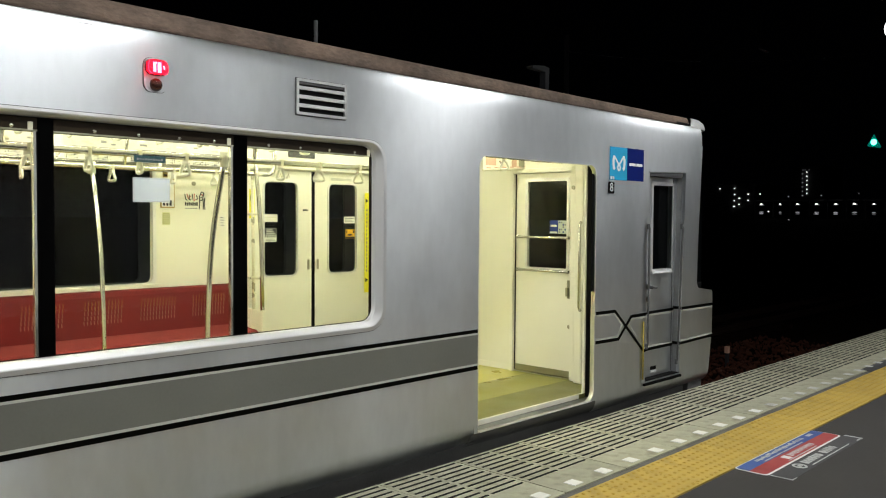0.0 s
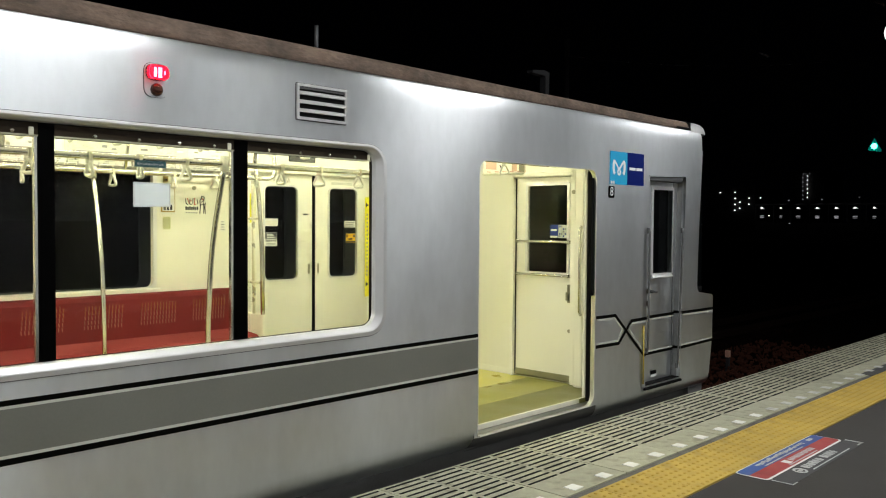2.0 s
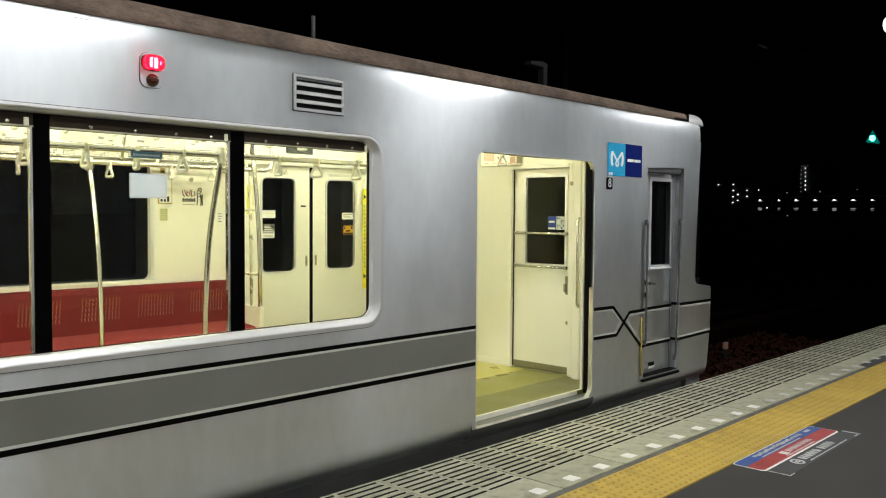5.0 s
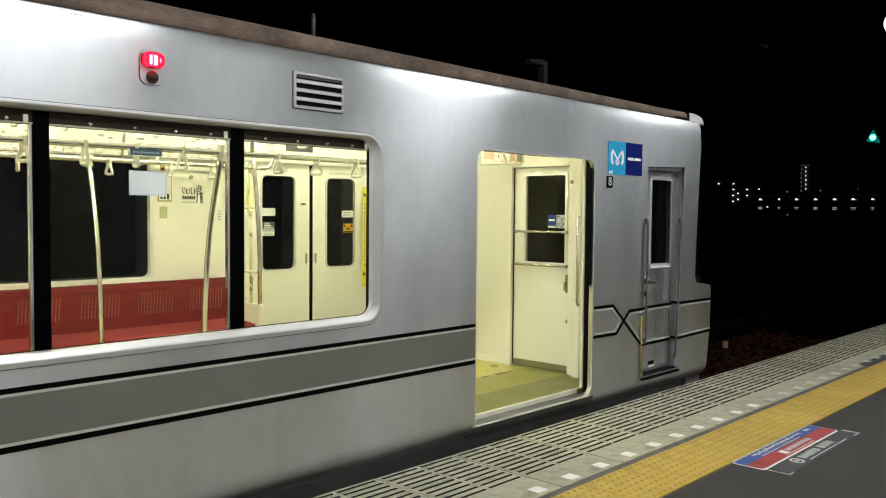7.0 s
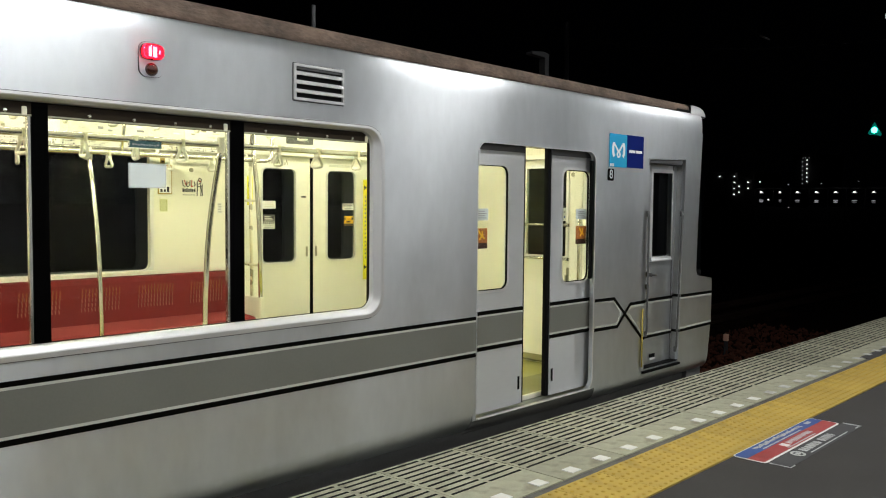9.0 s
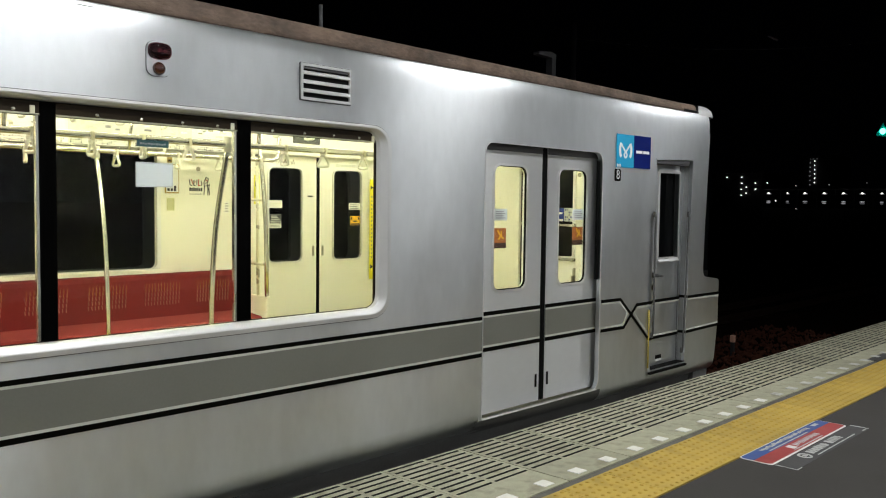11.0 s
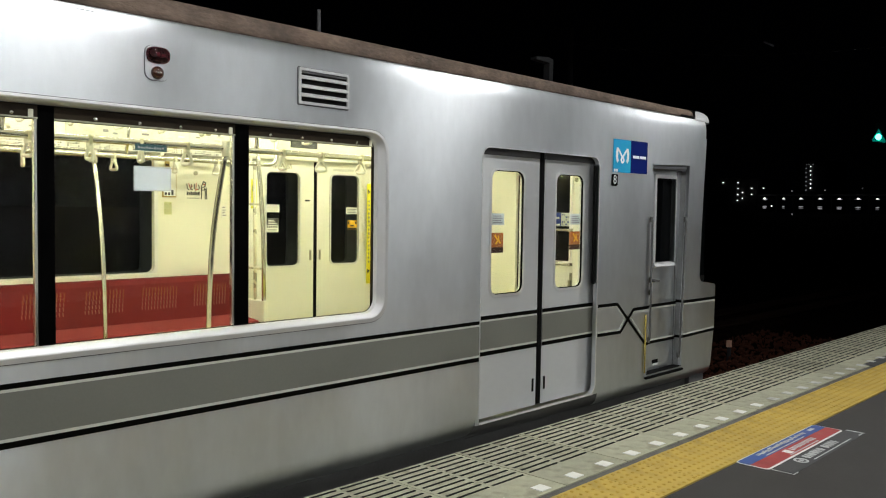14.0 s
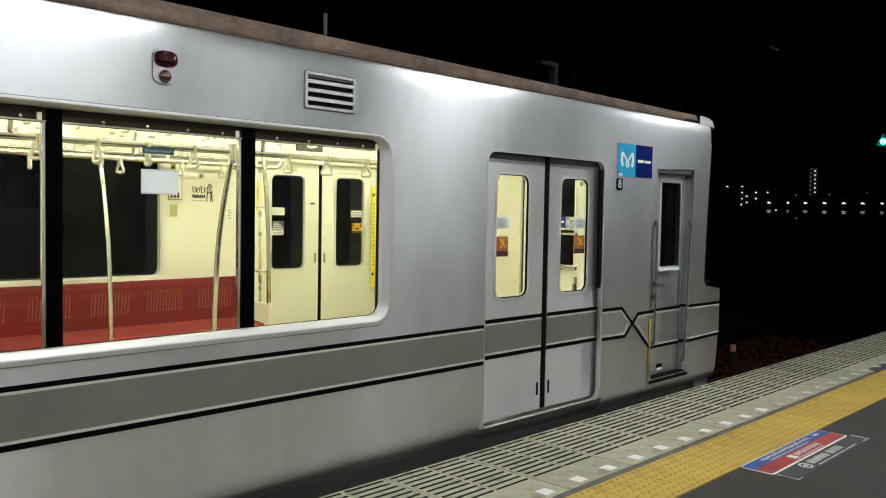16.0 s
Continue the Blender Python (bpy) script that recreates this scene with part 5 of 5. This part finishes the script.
def build_platform():
    base = solo("platform", box(B(), PX0, PX1, -9.0, EDGE_Y - 0.004, -1.3, -0.06), CONCRETE, "raised concrete station platform", "platform", kind="structure")
    solo("pavement", box(B(), PX0, PX1, -9.0, TILE_Y1 - 0.009, -0.06, -0.001), ASPHALT, "dark worn asphalt platform surface", "pavement", kind="structure")
    solo("mortar_strip", box(B(), PX0, PX1, TILE_Y0 + 0.002, SLAB_Y1 - 0.004, -0.06, -0.004), GREY_STRIP, "grey mortar strip along the edge slabs", "pavement", kind="structure")
    solo("drain_cover", box(B(), 8.75, 11.4, TILE_Y0 + 0.004, -0.82, -0.004, 0.003), DECAL_DARK, "dark cover strip in the platform", "cover", kind="structure")
    # slotted edge slabs, one shared mesh
    bm = B()
    w = EDGE_Y - SLAB_Y1
    box(bm, 0.0035, SLAB - 0.0035, -w, 0.0, -0.07, -0.040)
    rows = [-0.030 - 0.0567 * k for k in range(10)]
    segs = ((0.026, 0.294), (0.320, 0.588))
    hw = 0.0100
    edge = [0.0] + [v for y in rows for v in (y + hw, y - hw)] + [-w]
    for a, b in zip(edge[0::2], edge[1::2]):
        box(bm, 0.0035, SLAB - 0.0035, b, a, -0.040, 0.0)
    for y in rows:
        for a, b in ((0.0035, segs[0][0]), (segs[0][1], segs[1][0]), (segs[1][1], SLAB - 0.0035)):
            box(bm, a, b, y - hw, y + hw, -0.040, 0.0)
    bm.faces.ensure_lookup_table()
    me = mesh_of("edge_slab", bm, CONCRETE)
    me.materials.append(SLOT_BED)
    # Slot walls and beds get the near-black second material.
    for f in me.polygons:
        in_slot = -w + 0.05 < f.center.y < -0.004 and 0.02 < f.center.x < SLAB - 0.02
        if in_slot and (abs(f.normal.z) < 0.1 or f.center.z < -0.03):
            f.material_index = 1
    k0 = int((PX0 - 3.091) / SLAB)
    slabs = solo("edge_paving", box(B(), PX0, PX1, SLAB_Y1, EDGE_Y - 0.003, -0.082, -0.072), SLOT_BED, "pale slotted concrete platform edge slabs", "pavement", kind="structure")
    for k in range(k0, int((PX1 - 3.091) / SLAB)):
        s = new("edge_slab", me)
        s.parent = slabs
        s.matrix_parent_inverse = Matrix.Translation(-Vector(slabs.location))
        s.matrix_basis = pose(3.091 + SLAB * k, EDGE_Y, 0.0007 * ((k * 37) % 3), 0, 0, 0)
    # white edge marks
    for k in range(-14, 60):
        x = 4.170 + 0.3025 * k
        part("edge_mark", box(B(), x - 0.042, x + 0.042, -0.858, -0.782, 0.0002, 0.0045), MARK if k < 8 else MARK_WORN, slabs)
    # tactile tiles
    bm = B()
    tw = TILE_Y0 - TILE_Y1
    box(bm, 0.0015, tw - 0.0015, -tw, 0, -0.03, 0.002)
    n = 7
    for i in range(n):
        for j in range(n):
            cx, cy, r = tw * (i + 0.5) / n, -tw * (j + 0.5) / n, 0.012
            vs = [bm.verts.new((cx + q * math.cos(a), cy + q * math.sin(a), z)) for q, z in ((r, 0.002), (r * 0.6, 0.007)) for a in [math.pi * t / 3 for t in range(6)]]
            for t in range(6):
                bm.faces.new((vs[t], vs[(t + 1) % 6], vs[6 + (t + 1) % 6], vs[6 + t]))
            bm.faces.new(vs[6:])
    me = mesh_of("tactile_tile", bm, TACTILE)
    me.materials.append(TACTILE_WORN)
    for f in me.polygons:
        if f.center.z > 0.003:
            f.material_index = 1
    strip = solo("tactile_strip", box(B(), PX0, PX1, TILE_Y1, TILE_Y0, -0.06, -0.032), GREY_STRIP, "yellow tactile paving strip", "paving", kind="structure")
    for k in range(int((PX0 + 0.2) / tw), int(PX1 / tw) - 1):
        s = new("tactile_tile", me)
        s.parent = strip
        s.matrix_parent_inverse = Matrix.Translation(-Vector(strip.location))
        s.matrix_basis = pose(tw * k, TILE_Y0, 0.0006 * ((k * 13) % 4))
    return base


def build_decal():
    """The floor notice beside the yellow strip."""
    d = thing("floor_notice", (5.39, -1.5, 0.0), "worn blue and red floor notice on the asphalt", "floor sign")
    z = 0.0
    def flat(name, m, x0, x1, y0, y1, h):
        return part(name, box(B(), x0, x1, y0, y1, z, z + h), m, d)
    part("white_border", plate(B(), rounded(4.754, 5.992, -1.540, -1.3375, 0.030, 4), [], z, z + 0.0016, "z"), MARK, d)
    part("blue_field", plate(B(), rounded(4.764, 5.982, -1.425, -1.345, (0.024, 0.024, 0.002, 0.002), 4), [], z, z + 0.003, "z"), DECAL_BLUE, d)
    part("red_field", plate(B(), rounded(4.764, 5.982, -1.526, -1.4265, (0.002, 0.002, 0.024, 0.024), 4), [], z, z + 0.003, "z"), DECAL_RED, d)
    flat("dark_field", DECAL_DARK, 4.790, 6.005, -1.668, -1.548, 0.0012)
    flat("white_line", DECAL_GREY, 4.772, 4.84, -1.674, -1.668, 0.0016)
    flat("white_line", DECAL_GREY, 5.93, 6.025, -1.662, -1.650, 0.0016)
    flat("white_line", DECAL_GREY, 4.772, 4.780, -1.665, -1.548, 0.0016)
    flat("white_line", DECAL_GREY, 6.010, 6.025, -1.665, -1.548, 0.0016)
    rng = random.Random(3)
    x = 4.98
    while x < 5.72:
        wd = 0.010 + 0.012 * rng.random()
        y = -1.379 + 0.006 * rng.random()
        part("print_bar", box(B(), x, x + wd, y - 0.006 - 0.010 * rng.random(), y + 0.006 + 0.010 * rng.random(), 0.0, 0.0042), DECAL_GREY, d)
        x += wd + 0.010
    flat("print_bar", DECAL_GREY, 5.02, 5.62, -1.418, -1.410, 0.0042)
    flat("print_bar", DECAL_GREY, 5.80, 5.88, -1.392, -1.365, 0.0042)
    flat("print_bar", MARK, 5.17, 5.225, -1.502, -1.447, 0.0042)
    x = 5.255
    while x < 5.62:
        wd = 0.014 + 0.014 * rng.random()
        part("print_bar", box(B(), x, x + wd, -1.492 + 0.012 * rng.random(), -1.452, 0.0, 0.0042), DECAL_GREY, d)
        x += wd + 0.012
    flat("print_bar", DECAL_GREY, 5.14, 5.60, -1.517, -1.509, 0.0042)
    part("print_ring", plate(B(), [(5.075 + 0.044 * math.cos(a), -1.600 + 0.044 * math.sin(a)) for a in [math.pi * t / 10 for t in range(20)]],
                             [[(5.075 + 0.030 * math.cos(a), -1.600 + 0.030 * math.sin(a)) for a in [math.pi * t / 10 for t in range(20)]]], 0.0, 0.0032, "z"), DECAL_GREY, d)
    flat("print_bar", DECAL_GREY, 5.060, 5.090, -1.612, -1.588, 0.0034)
    x = 5.16
    while x < 5.66:
        wd = 0.018 + 0.022 * rng.random()
        if not 5.42 < x < 5.47:
            part("print_bar", box(B(), x, x + wd, -1.620, -1.572 + 0.008 * rng.random(), 0.0, 0.0034), DECAL_GREY, d)
            part("print_bar", box(B(), x - 0.004, x + wd + 0.012, -1.600, -1.592, 0.0, 0.0036), DECAL_GREY, d)
        x += wd + 0.016
    flat("print_bar", DECAL_GREY, 5.16, 5.80, -1.650, -1.643, 0.0034)


def build_unseen_roof():
    """Unseen roof and wall behind the camera, added for the steel to reflect, with the tube lights."""
    solo("canopy_roof", box(B(), PX0, 11.0, -9.0, -1.65, 4.27, 4.35), UNSEEN_SHEET, "unseen plain sheet roof added over the platform for reflections", "roof", kind="structure")
    solo("canopy_roof", box(B(), PX0, 6.3, -1.65, -0.4, 4.27, 4.31), UNSEEN_SHEET, "unseen plain sheet roof edge added to brighten the cantrail", "roof", kind="structure")
    solo("canopy_roof", box(B(), 11.0, 24.0, -9.0, -4.8, 4.27, 4.35), UNSEEN_SHEET, "unseen narrow sheet roof added over the platform", "roof", kind="structure")
    solo("platform_wall", box(B(), PX0, 24.0, -9.1, -9.0, -1.3, 4.35), UNSEEN_SHEET, "unseen plain wall added behind the platform for reflections", "wall", kind="structure")
    for x, y in LAMPS:
        f = thing("tube_light", (x, y, LAMP_Z), "unseen white tube light, back row added to brighten reflections", "lamp", "canopy lights")
        part("housing", box(B(), x - 0.64, x + 0.64, y - 0.03, y + 0.03, LAMP_Z, LAMP_Z + 0.17, 0.01), WHITE, f)
        part("tube", tube(B(), [(x - 0.6, y, LAMP_Z - 0.02), (x + 0.6, y, LAMP_Z - 0.02)], 0.016, 8), GLOW_OUT, f, "lit white tube")


# ---- track and distance ----
def build_track():
    g = B()
    bmesh.ops.create_grid(g, x_segments=2, y_segments=2, size=900, matrix=Matrix.Translation((300, 0, -1.32)))
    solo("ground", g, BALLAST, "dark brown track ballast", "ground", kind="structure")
    for y in (0.86, 1.927, 5.1, 6.167):
        r = B()
        sec = [(y - 0.06, -1.18), (y + 0.06, -1.18), (y + 0.06, -1.165), (y + 0.01, -1.15), (y + 0.01, -1.06), (y + 0.033, -1.05), (y + 0.033, -1.02), (y - 0.033, -1.02),
               (y - 0.033, -1.05), (y - 0.01, -1.06), (y - 0.01, -1.15), (y - 0.06, -1.165)]
        plate(r, sec, [], PX0, 120.0, "x")
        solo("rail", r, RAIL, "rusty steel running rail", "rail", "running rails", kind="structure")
    rng = random.Random(11)
    for ty in (1.393, 5.63):
        sl = None
        for k in range(24):
            x = 7.2 + 0.62 * k
            if sl is None:
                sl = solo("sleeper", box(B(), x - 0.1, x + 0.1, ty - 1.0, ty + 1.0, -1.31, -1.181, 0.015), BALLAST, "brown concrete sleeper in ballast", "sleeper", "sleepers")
                z0 = sl.location.z
            else:
                copy_thing(sl, pose(x, ty, z0))
    verts, faces = [], []
    for k in range(5200):
        x, y = 7.0 + 12 * rng.random(), -0.2 + 4.6 * rng.random()
        s = 0.022 + 0.03 * rng.random()
        z = -1.30 + 0.10 * rng.random()
        o = len(verts)
        for dx, dy, dz in ((1, 0, 0), (-0.5, 0.87, 0), (-0.5, -0.87, 0), (0.1, 0.1, 0.9), (0, 0, -0.8)):
            verts.append((x + s * dx * (0.7 + 0.6 * rng.random()), y + s * dy * (0.7 + 0.6 * rng.random()), z + s * dz))
        faces += [(o, o + 1, o + 3), (o + 1, o + 2, o + 3), (o + 2, o, o + 3), (o + 1, o, o + 4), (o + 2, o + 1, o + 4), (o, o + 2, o + 4)]
    me = bpy.data.meshes.new("ballast_stones")
    me.from_pydata(verts, [], faces)
    me.materials.append(STONE)
    tagged(new("ballast_stones", me), "loose brown ballast stones on the track bed, tinted red as tail light", "ballast", kind="stuff")
    m = thing("track_marker", (14.95, 3.35, -1.32), "small orange marker post in the ballast", "marker")
    part("post", box(B(), 14.92, 14.98, 3.32, 3.38, -1.32, -1.02, 0.006), DARK_POST, m)
    part("head", box(B(), 14.91, 14.99, 3.31, 3.39, -1.03, -0.90, 0.01), PINK, m)


def build_roof_fittings():
    p = thing("roof_aerial", (3.19, 0.6, 2.46), "thin grey aerial rod on the car roof", "aerial")
    part("rod", tube(B(), [(3.19, 0.6, 2.44), (3.19, 0.6, 2.63)], 0.012, 8), POST_GREY, p)
    part("foot", box(B(), 3.15, 3.23, 0.56, 0.64, 2.43, 2.46, 0.005), POST_GREY, p)
    b = thing("roof_bracket", (5.45, 0.6, 2.46), "grey angled bracket on the car roof", "bracket")
    part("upright", box(B(), 5.447, 5.497, 0.57, 0.63, 2.44, 2.62, 0.004), ROOF_BLACK, b)
    part("arm", plate(B(), [(5.28, 2.645), (5.43, 2.662), (5.497, 2.650), (5.497, 2.612), (5.43, 2.620), (5.28, 2.625)], [], 0.57, 0.63), ROOF_BLACK, b)


def build_distance():
    D = 150.0
    row = thing("lit_walkway", (D, 49, -1.3), "far lit walkway with a row of lamps", "walkway")
    part("deck", box(B(), D + 0.6, D + 3, 30, 60.2, -1.3, 1.6), DARK_BUILD, row)
    part("roof", box(B(), D + 0.5, D + 3, 30, 60.2, 4.75, 5.0), DARK_BUILD, row)
    spots = (58.86, 55.46, 52.42, 49.18, 46.01, 43.0, 40.0, 36.95, 33.9)
    for k, y in enumerate(spots):
        w = (1.0, 0.62, 1.0, 1.0, 1.0, 1.05, 0.75, 0.8, 0.9)[k]
        part("lamp", dome(B(), (D, y, 4.23 - 0.012 * k), 0.2, 0.22 * w, 0.14, 10, 6), GLOW_FAR, row, "glowing lamp")
        part("lamp_shade", plate(B(), [(y - 0.46 * w, 4.02), (y + 0.46 * w, 4.02), (y + 0.2 * w, 4.2), (y - 0.2 * w, 4.2)], [], D + 0.1, D + 0.3, "x"), GLOW_DIM, row, "lamp shade glowing dimly")
        # Two dim glowing shapes imitate the reflection below each lamp.
        part("lit_panel", dome(B(), (D, y - 0.05, 2.78 - 0.012 * k), 0.2, 0.44 * w, 0.10, 10, 6), GLOW_DIM, row, "dim glow standing for the lamp reflection")
        part("lit_panel", dome(B(), (D, y - 0.05, 2.50 - 0.012 * k), 0.2, 0.40 * w, 0.13, 10, 6), GLOW_DIM if k in (0, 3, 4) else GLOW_FAINT, row, "dim glow standing for the lamp reflection")
        part("post", box(B(), D + 0.6, D + 0.75, y + 1.4, y + 1.55, 1.6, 4.75), DARK_BUILD, row)
    t = thing("apartment_tower", (D + 30, 61, -1.3), "far apartment tower with lit stair lamps", "tower")
    part("wall", box(B(), D + 30.5, D + 42, 58.5, 65.0, -1.3, 12.6), DARK_BUILD, t)
    for k in range(6):
        part("stair_lamp", dome(B(), (D + 30.2, 61.785 + 0.019 * k, 6.95 + 0.898 * k), 0.1, 0.13, 0.14, 8, 6), GLOW_FAR, t)
        part("stair_lamp", dome(B(), (D + 30.2, 62.703 + 0.019 * k, 6.53 + 0.909 * k), 0.1, 0.12, 0.12, 8, 6), GLOW_DIM, t)
    for y in (61.43, 62.24, 62.70):
        part("roof_lamp", dome(B(), (D + 30.2, y, 11.88), 0.1, 0.12, 0.11, 8, 6), GLOW_FAINT, t)
    h = thing("apartment_block", (D + 10, 63, -1.3), "far dark apartment block with lit windows", "building")
    part("wall", box(B(), D + 0.7, D + 14, 60.6, 70.0, -1.3, 8.0), DARK_BUILD, h)
    for y, z in ((67.04, 7.18), (64.18, 7.16), (64.16, 6.05), (64.18, 4.93), (64.19, 3.85), (63.25, 5.34), (63.26, 4.23), (61.55, 6.05), (61.53, 4.94)):
        part("window", box(B(), D + 0.4, D + 0.69, y - 0.075, y + 0.075, z - 0.08, z + 0.08), GLOW_FAR, h, "lit window")
    for y, z, m in ((60.63, 6.17, GLOW_FAR), (55.39, 5.62, GLOW_DIM), (49.62, 5.75, GLOW_DIM), (58.98, 2.88, GLOW_FAR), (55.23, 1.45, GLOW_DIM), (43.43, 6.03, GLOW_FAINT)):
        l = thing("street_lamp", (D + 4, y, -1.3), "far small street lamp", "lamp", "far street lamps")
        part("pole", tube(B(), [(D + 4.2, y, -1.3), (D + 4.2, y, z)], 0.06, 6), DARK_BUILD, l)
        part("head", dome(B(), (D - 0.2, y * 0.974, (z - 1.46) * 0.974 + 1.46), 0.15, 0.13, 0.11, 8, 6), m, l)
        part("arm", tube(B(), [(D + 4.2, y, z + 0.15), (D - 0.2, y * 0.974, (z - 1.46) * 0.974 + 1.61)], 0.03, 6), DARK_BUILD, l)
    sg = thing("signal_post", (45.3, 8.6, -1.3), "railway signal showing a green light", "signal")
    part("mast", tube(B(), [(45.42, 8.6, -1.3), (45.42, 8.6, 6.2)], 0.07, 8), DARK_BUILD, sg)
    part("arm", tube(B(), [(45.42, 8.6, 5.9), (45.42, 9.71, 5.9)], 0.05, 8), DARK_BUILD, sg)
    part("head", box(B(), 45.2, 45.35, 9.48, 9.94, 4.95, 6.1, 0.05), DARK_BUILD, sg)
    part("lens", dome(B(), (45.15, 9.71, 5.34), 0.06, 0.14, 0.15, 14, 8), GLOW_GREEN, sg, "glowing green lens")
    # Glowing plate behind the lens imitates its triangular green halo.
    hood = [(9.71 + a, 5.34 + b) for a, b in ((0.0, 0.40), (-0.11, 0.18), (-0.34, -0.22), (-0.30, -0.30), (-0.05, -0.24), (0.24, -0.22), (0.30, -0.14), (0.15, 0.12))]
    part("hood", plate(B(), hood, [], 45.16, 45.19, "x"), GLOW_GREEN_HALO, sg, "dim green plate imitating the halo round the lens")
    # platform lamp further along, with its arm
    pl = thing("platform_lamp", (30.0, 4.35, -1.3), "lit lamp on a curved arm beyond the platform", "lamp")
    part("globe", dome(B(), (30.0, 4.91, 7.70), 0.16, 0.17, 0.27, 14, 10), GLOW_LAMP, pl, "glowing white globe")
    part("stem", tube(B(), [(30.0, 4.93, 7.95), (30.0, 4.93, 8.48)], 0.05, 8), POST_GREY, pl)
    part("arm", tube(B(), [(30.0, 5.75, 8.95), (30.0, 5.2, 8.72), (30.0, 4.93, 8.48), (30.0, 3.9, 7.8), (30.0, 3.4, 7.0)], 0.05, 8), BROWN, pl)
    part("post", tube(B(), [(30.1, 3.4, -1.3), (30.1, 3.4, 7.1)], 0.09, 8), DARK_BUILD, pl)
    bm = B()
    for k in range(40):
        t0, t1 = k / 40, (k + 1) / 40
        a, b = [(25 + 6 * (t - 0.5), 12 - 10 * t, 6.2 + 2 * (t - 0.5) ** 2) for t in (t0, t1)]
        tube(bm, [a, b], 0.012, 5)
    w = thing("overhead_wire", (25, 7, -1.32), "thin overhead wire between two posts", "wire")
    part("wire", bm, POST_GREY, w)
    # White piece stands in for a bright glint on the wire.
    part("insulator", tube(B(), [(25.0, 7.12, 6.60), (25.0, 6.82, 6.44)], 0.03, 8), WHITE, w, "pale piece standing for a glint on the wire")
    for x, y in ((22, 12), (28, 2.6)):
        part("post", tube(B(), [(x, y, -1.32), (x, y, 7.2)], 0.08, 8), DARK_BUILD, w)


build_shell()
build_band()
build_window()
build_vent()
lamp_drum = build_lamp()
build_emblem()
build_crew_door()
leaf_left, leaf_right = build_doorway()
build_inside()
build_bulkhead()
build_seat()
build_poles()
build_rails()
build_rack_and_posters()
build_roof_fittings()
build_track()
build_distance()
build_unseen_roof()
build_decal()
build_platform()

# opening of each door leaf, in metres from closed
OPENING = [(0, 0.655), (7.7, 0.655), (7.8, 0.635), (7.9, 0.595), (8.0, 0.535), (8.1, 0.49), (8.2, 0.44), (8.3, 0.39), (8.5, 0.305), (8.7, 0.225),
           (8.9, 0.155), (9.0, 0.125), (9.2, 0.045), (9.35, 0.008), (9.45, 0.0), (16, 0.0)]


def motions():
    walk(leaf_left, [(t, pose(-s, 0, 0)) for t, s in OPENING])
    walk(leaf_right, [(t, pose(s, 0, 0)) for t, s in OPENING])
    cx, cy, cz = LAMP_C[0], -0.0158, LAMP_C[2]
    turns = ((0, 0, -0.006), (9.7, 0, -0.006), (9.77, 60, -0.007), (9.84, 120, -0.008), (9.9, 180, -0.009), (16, 180, -0.009))
    walk(lamp_drum, [(t, pose(cx, cy - d, cz, 0, 0, a)) for t, a, d in turns])


motions()
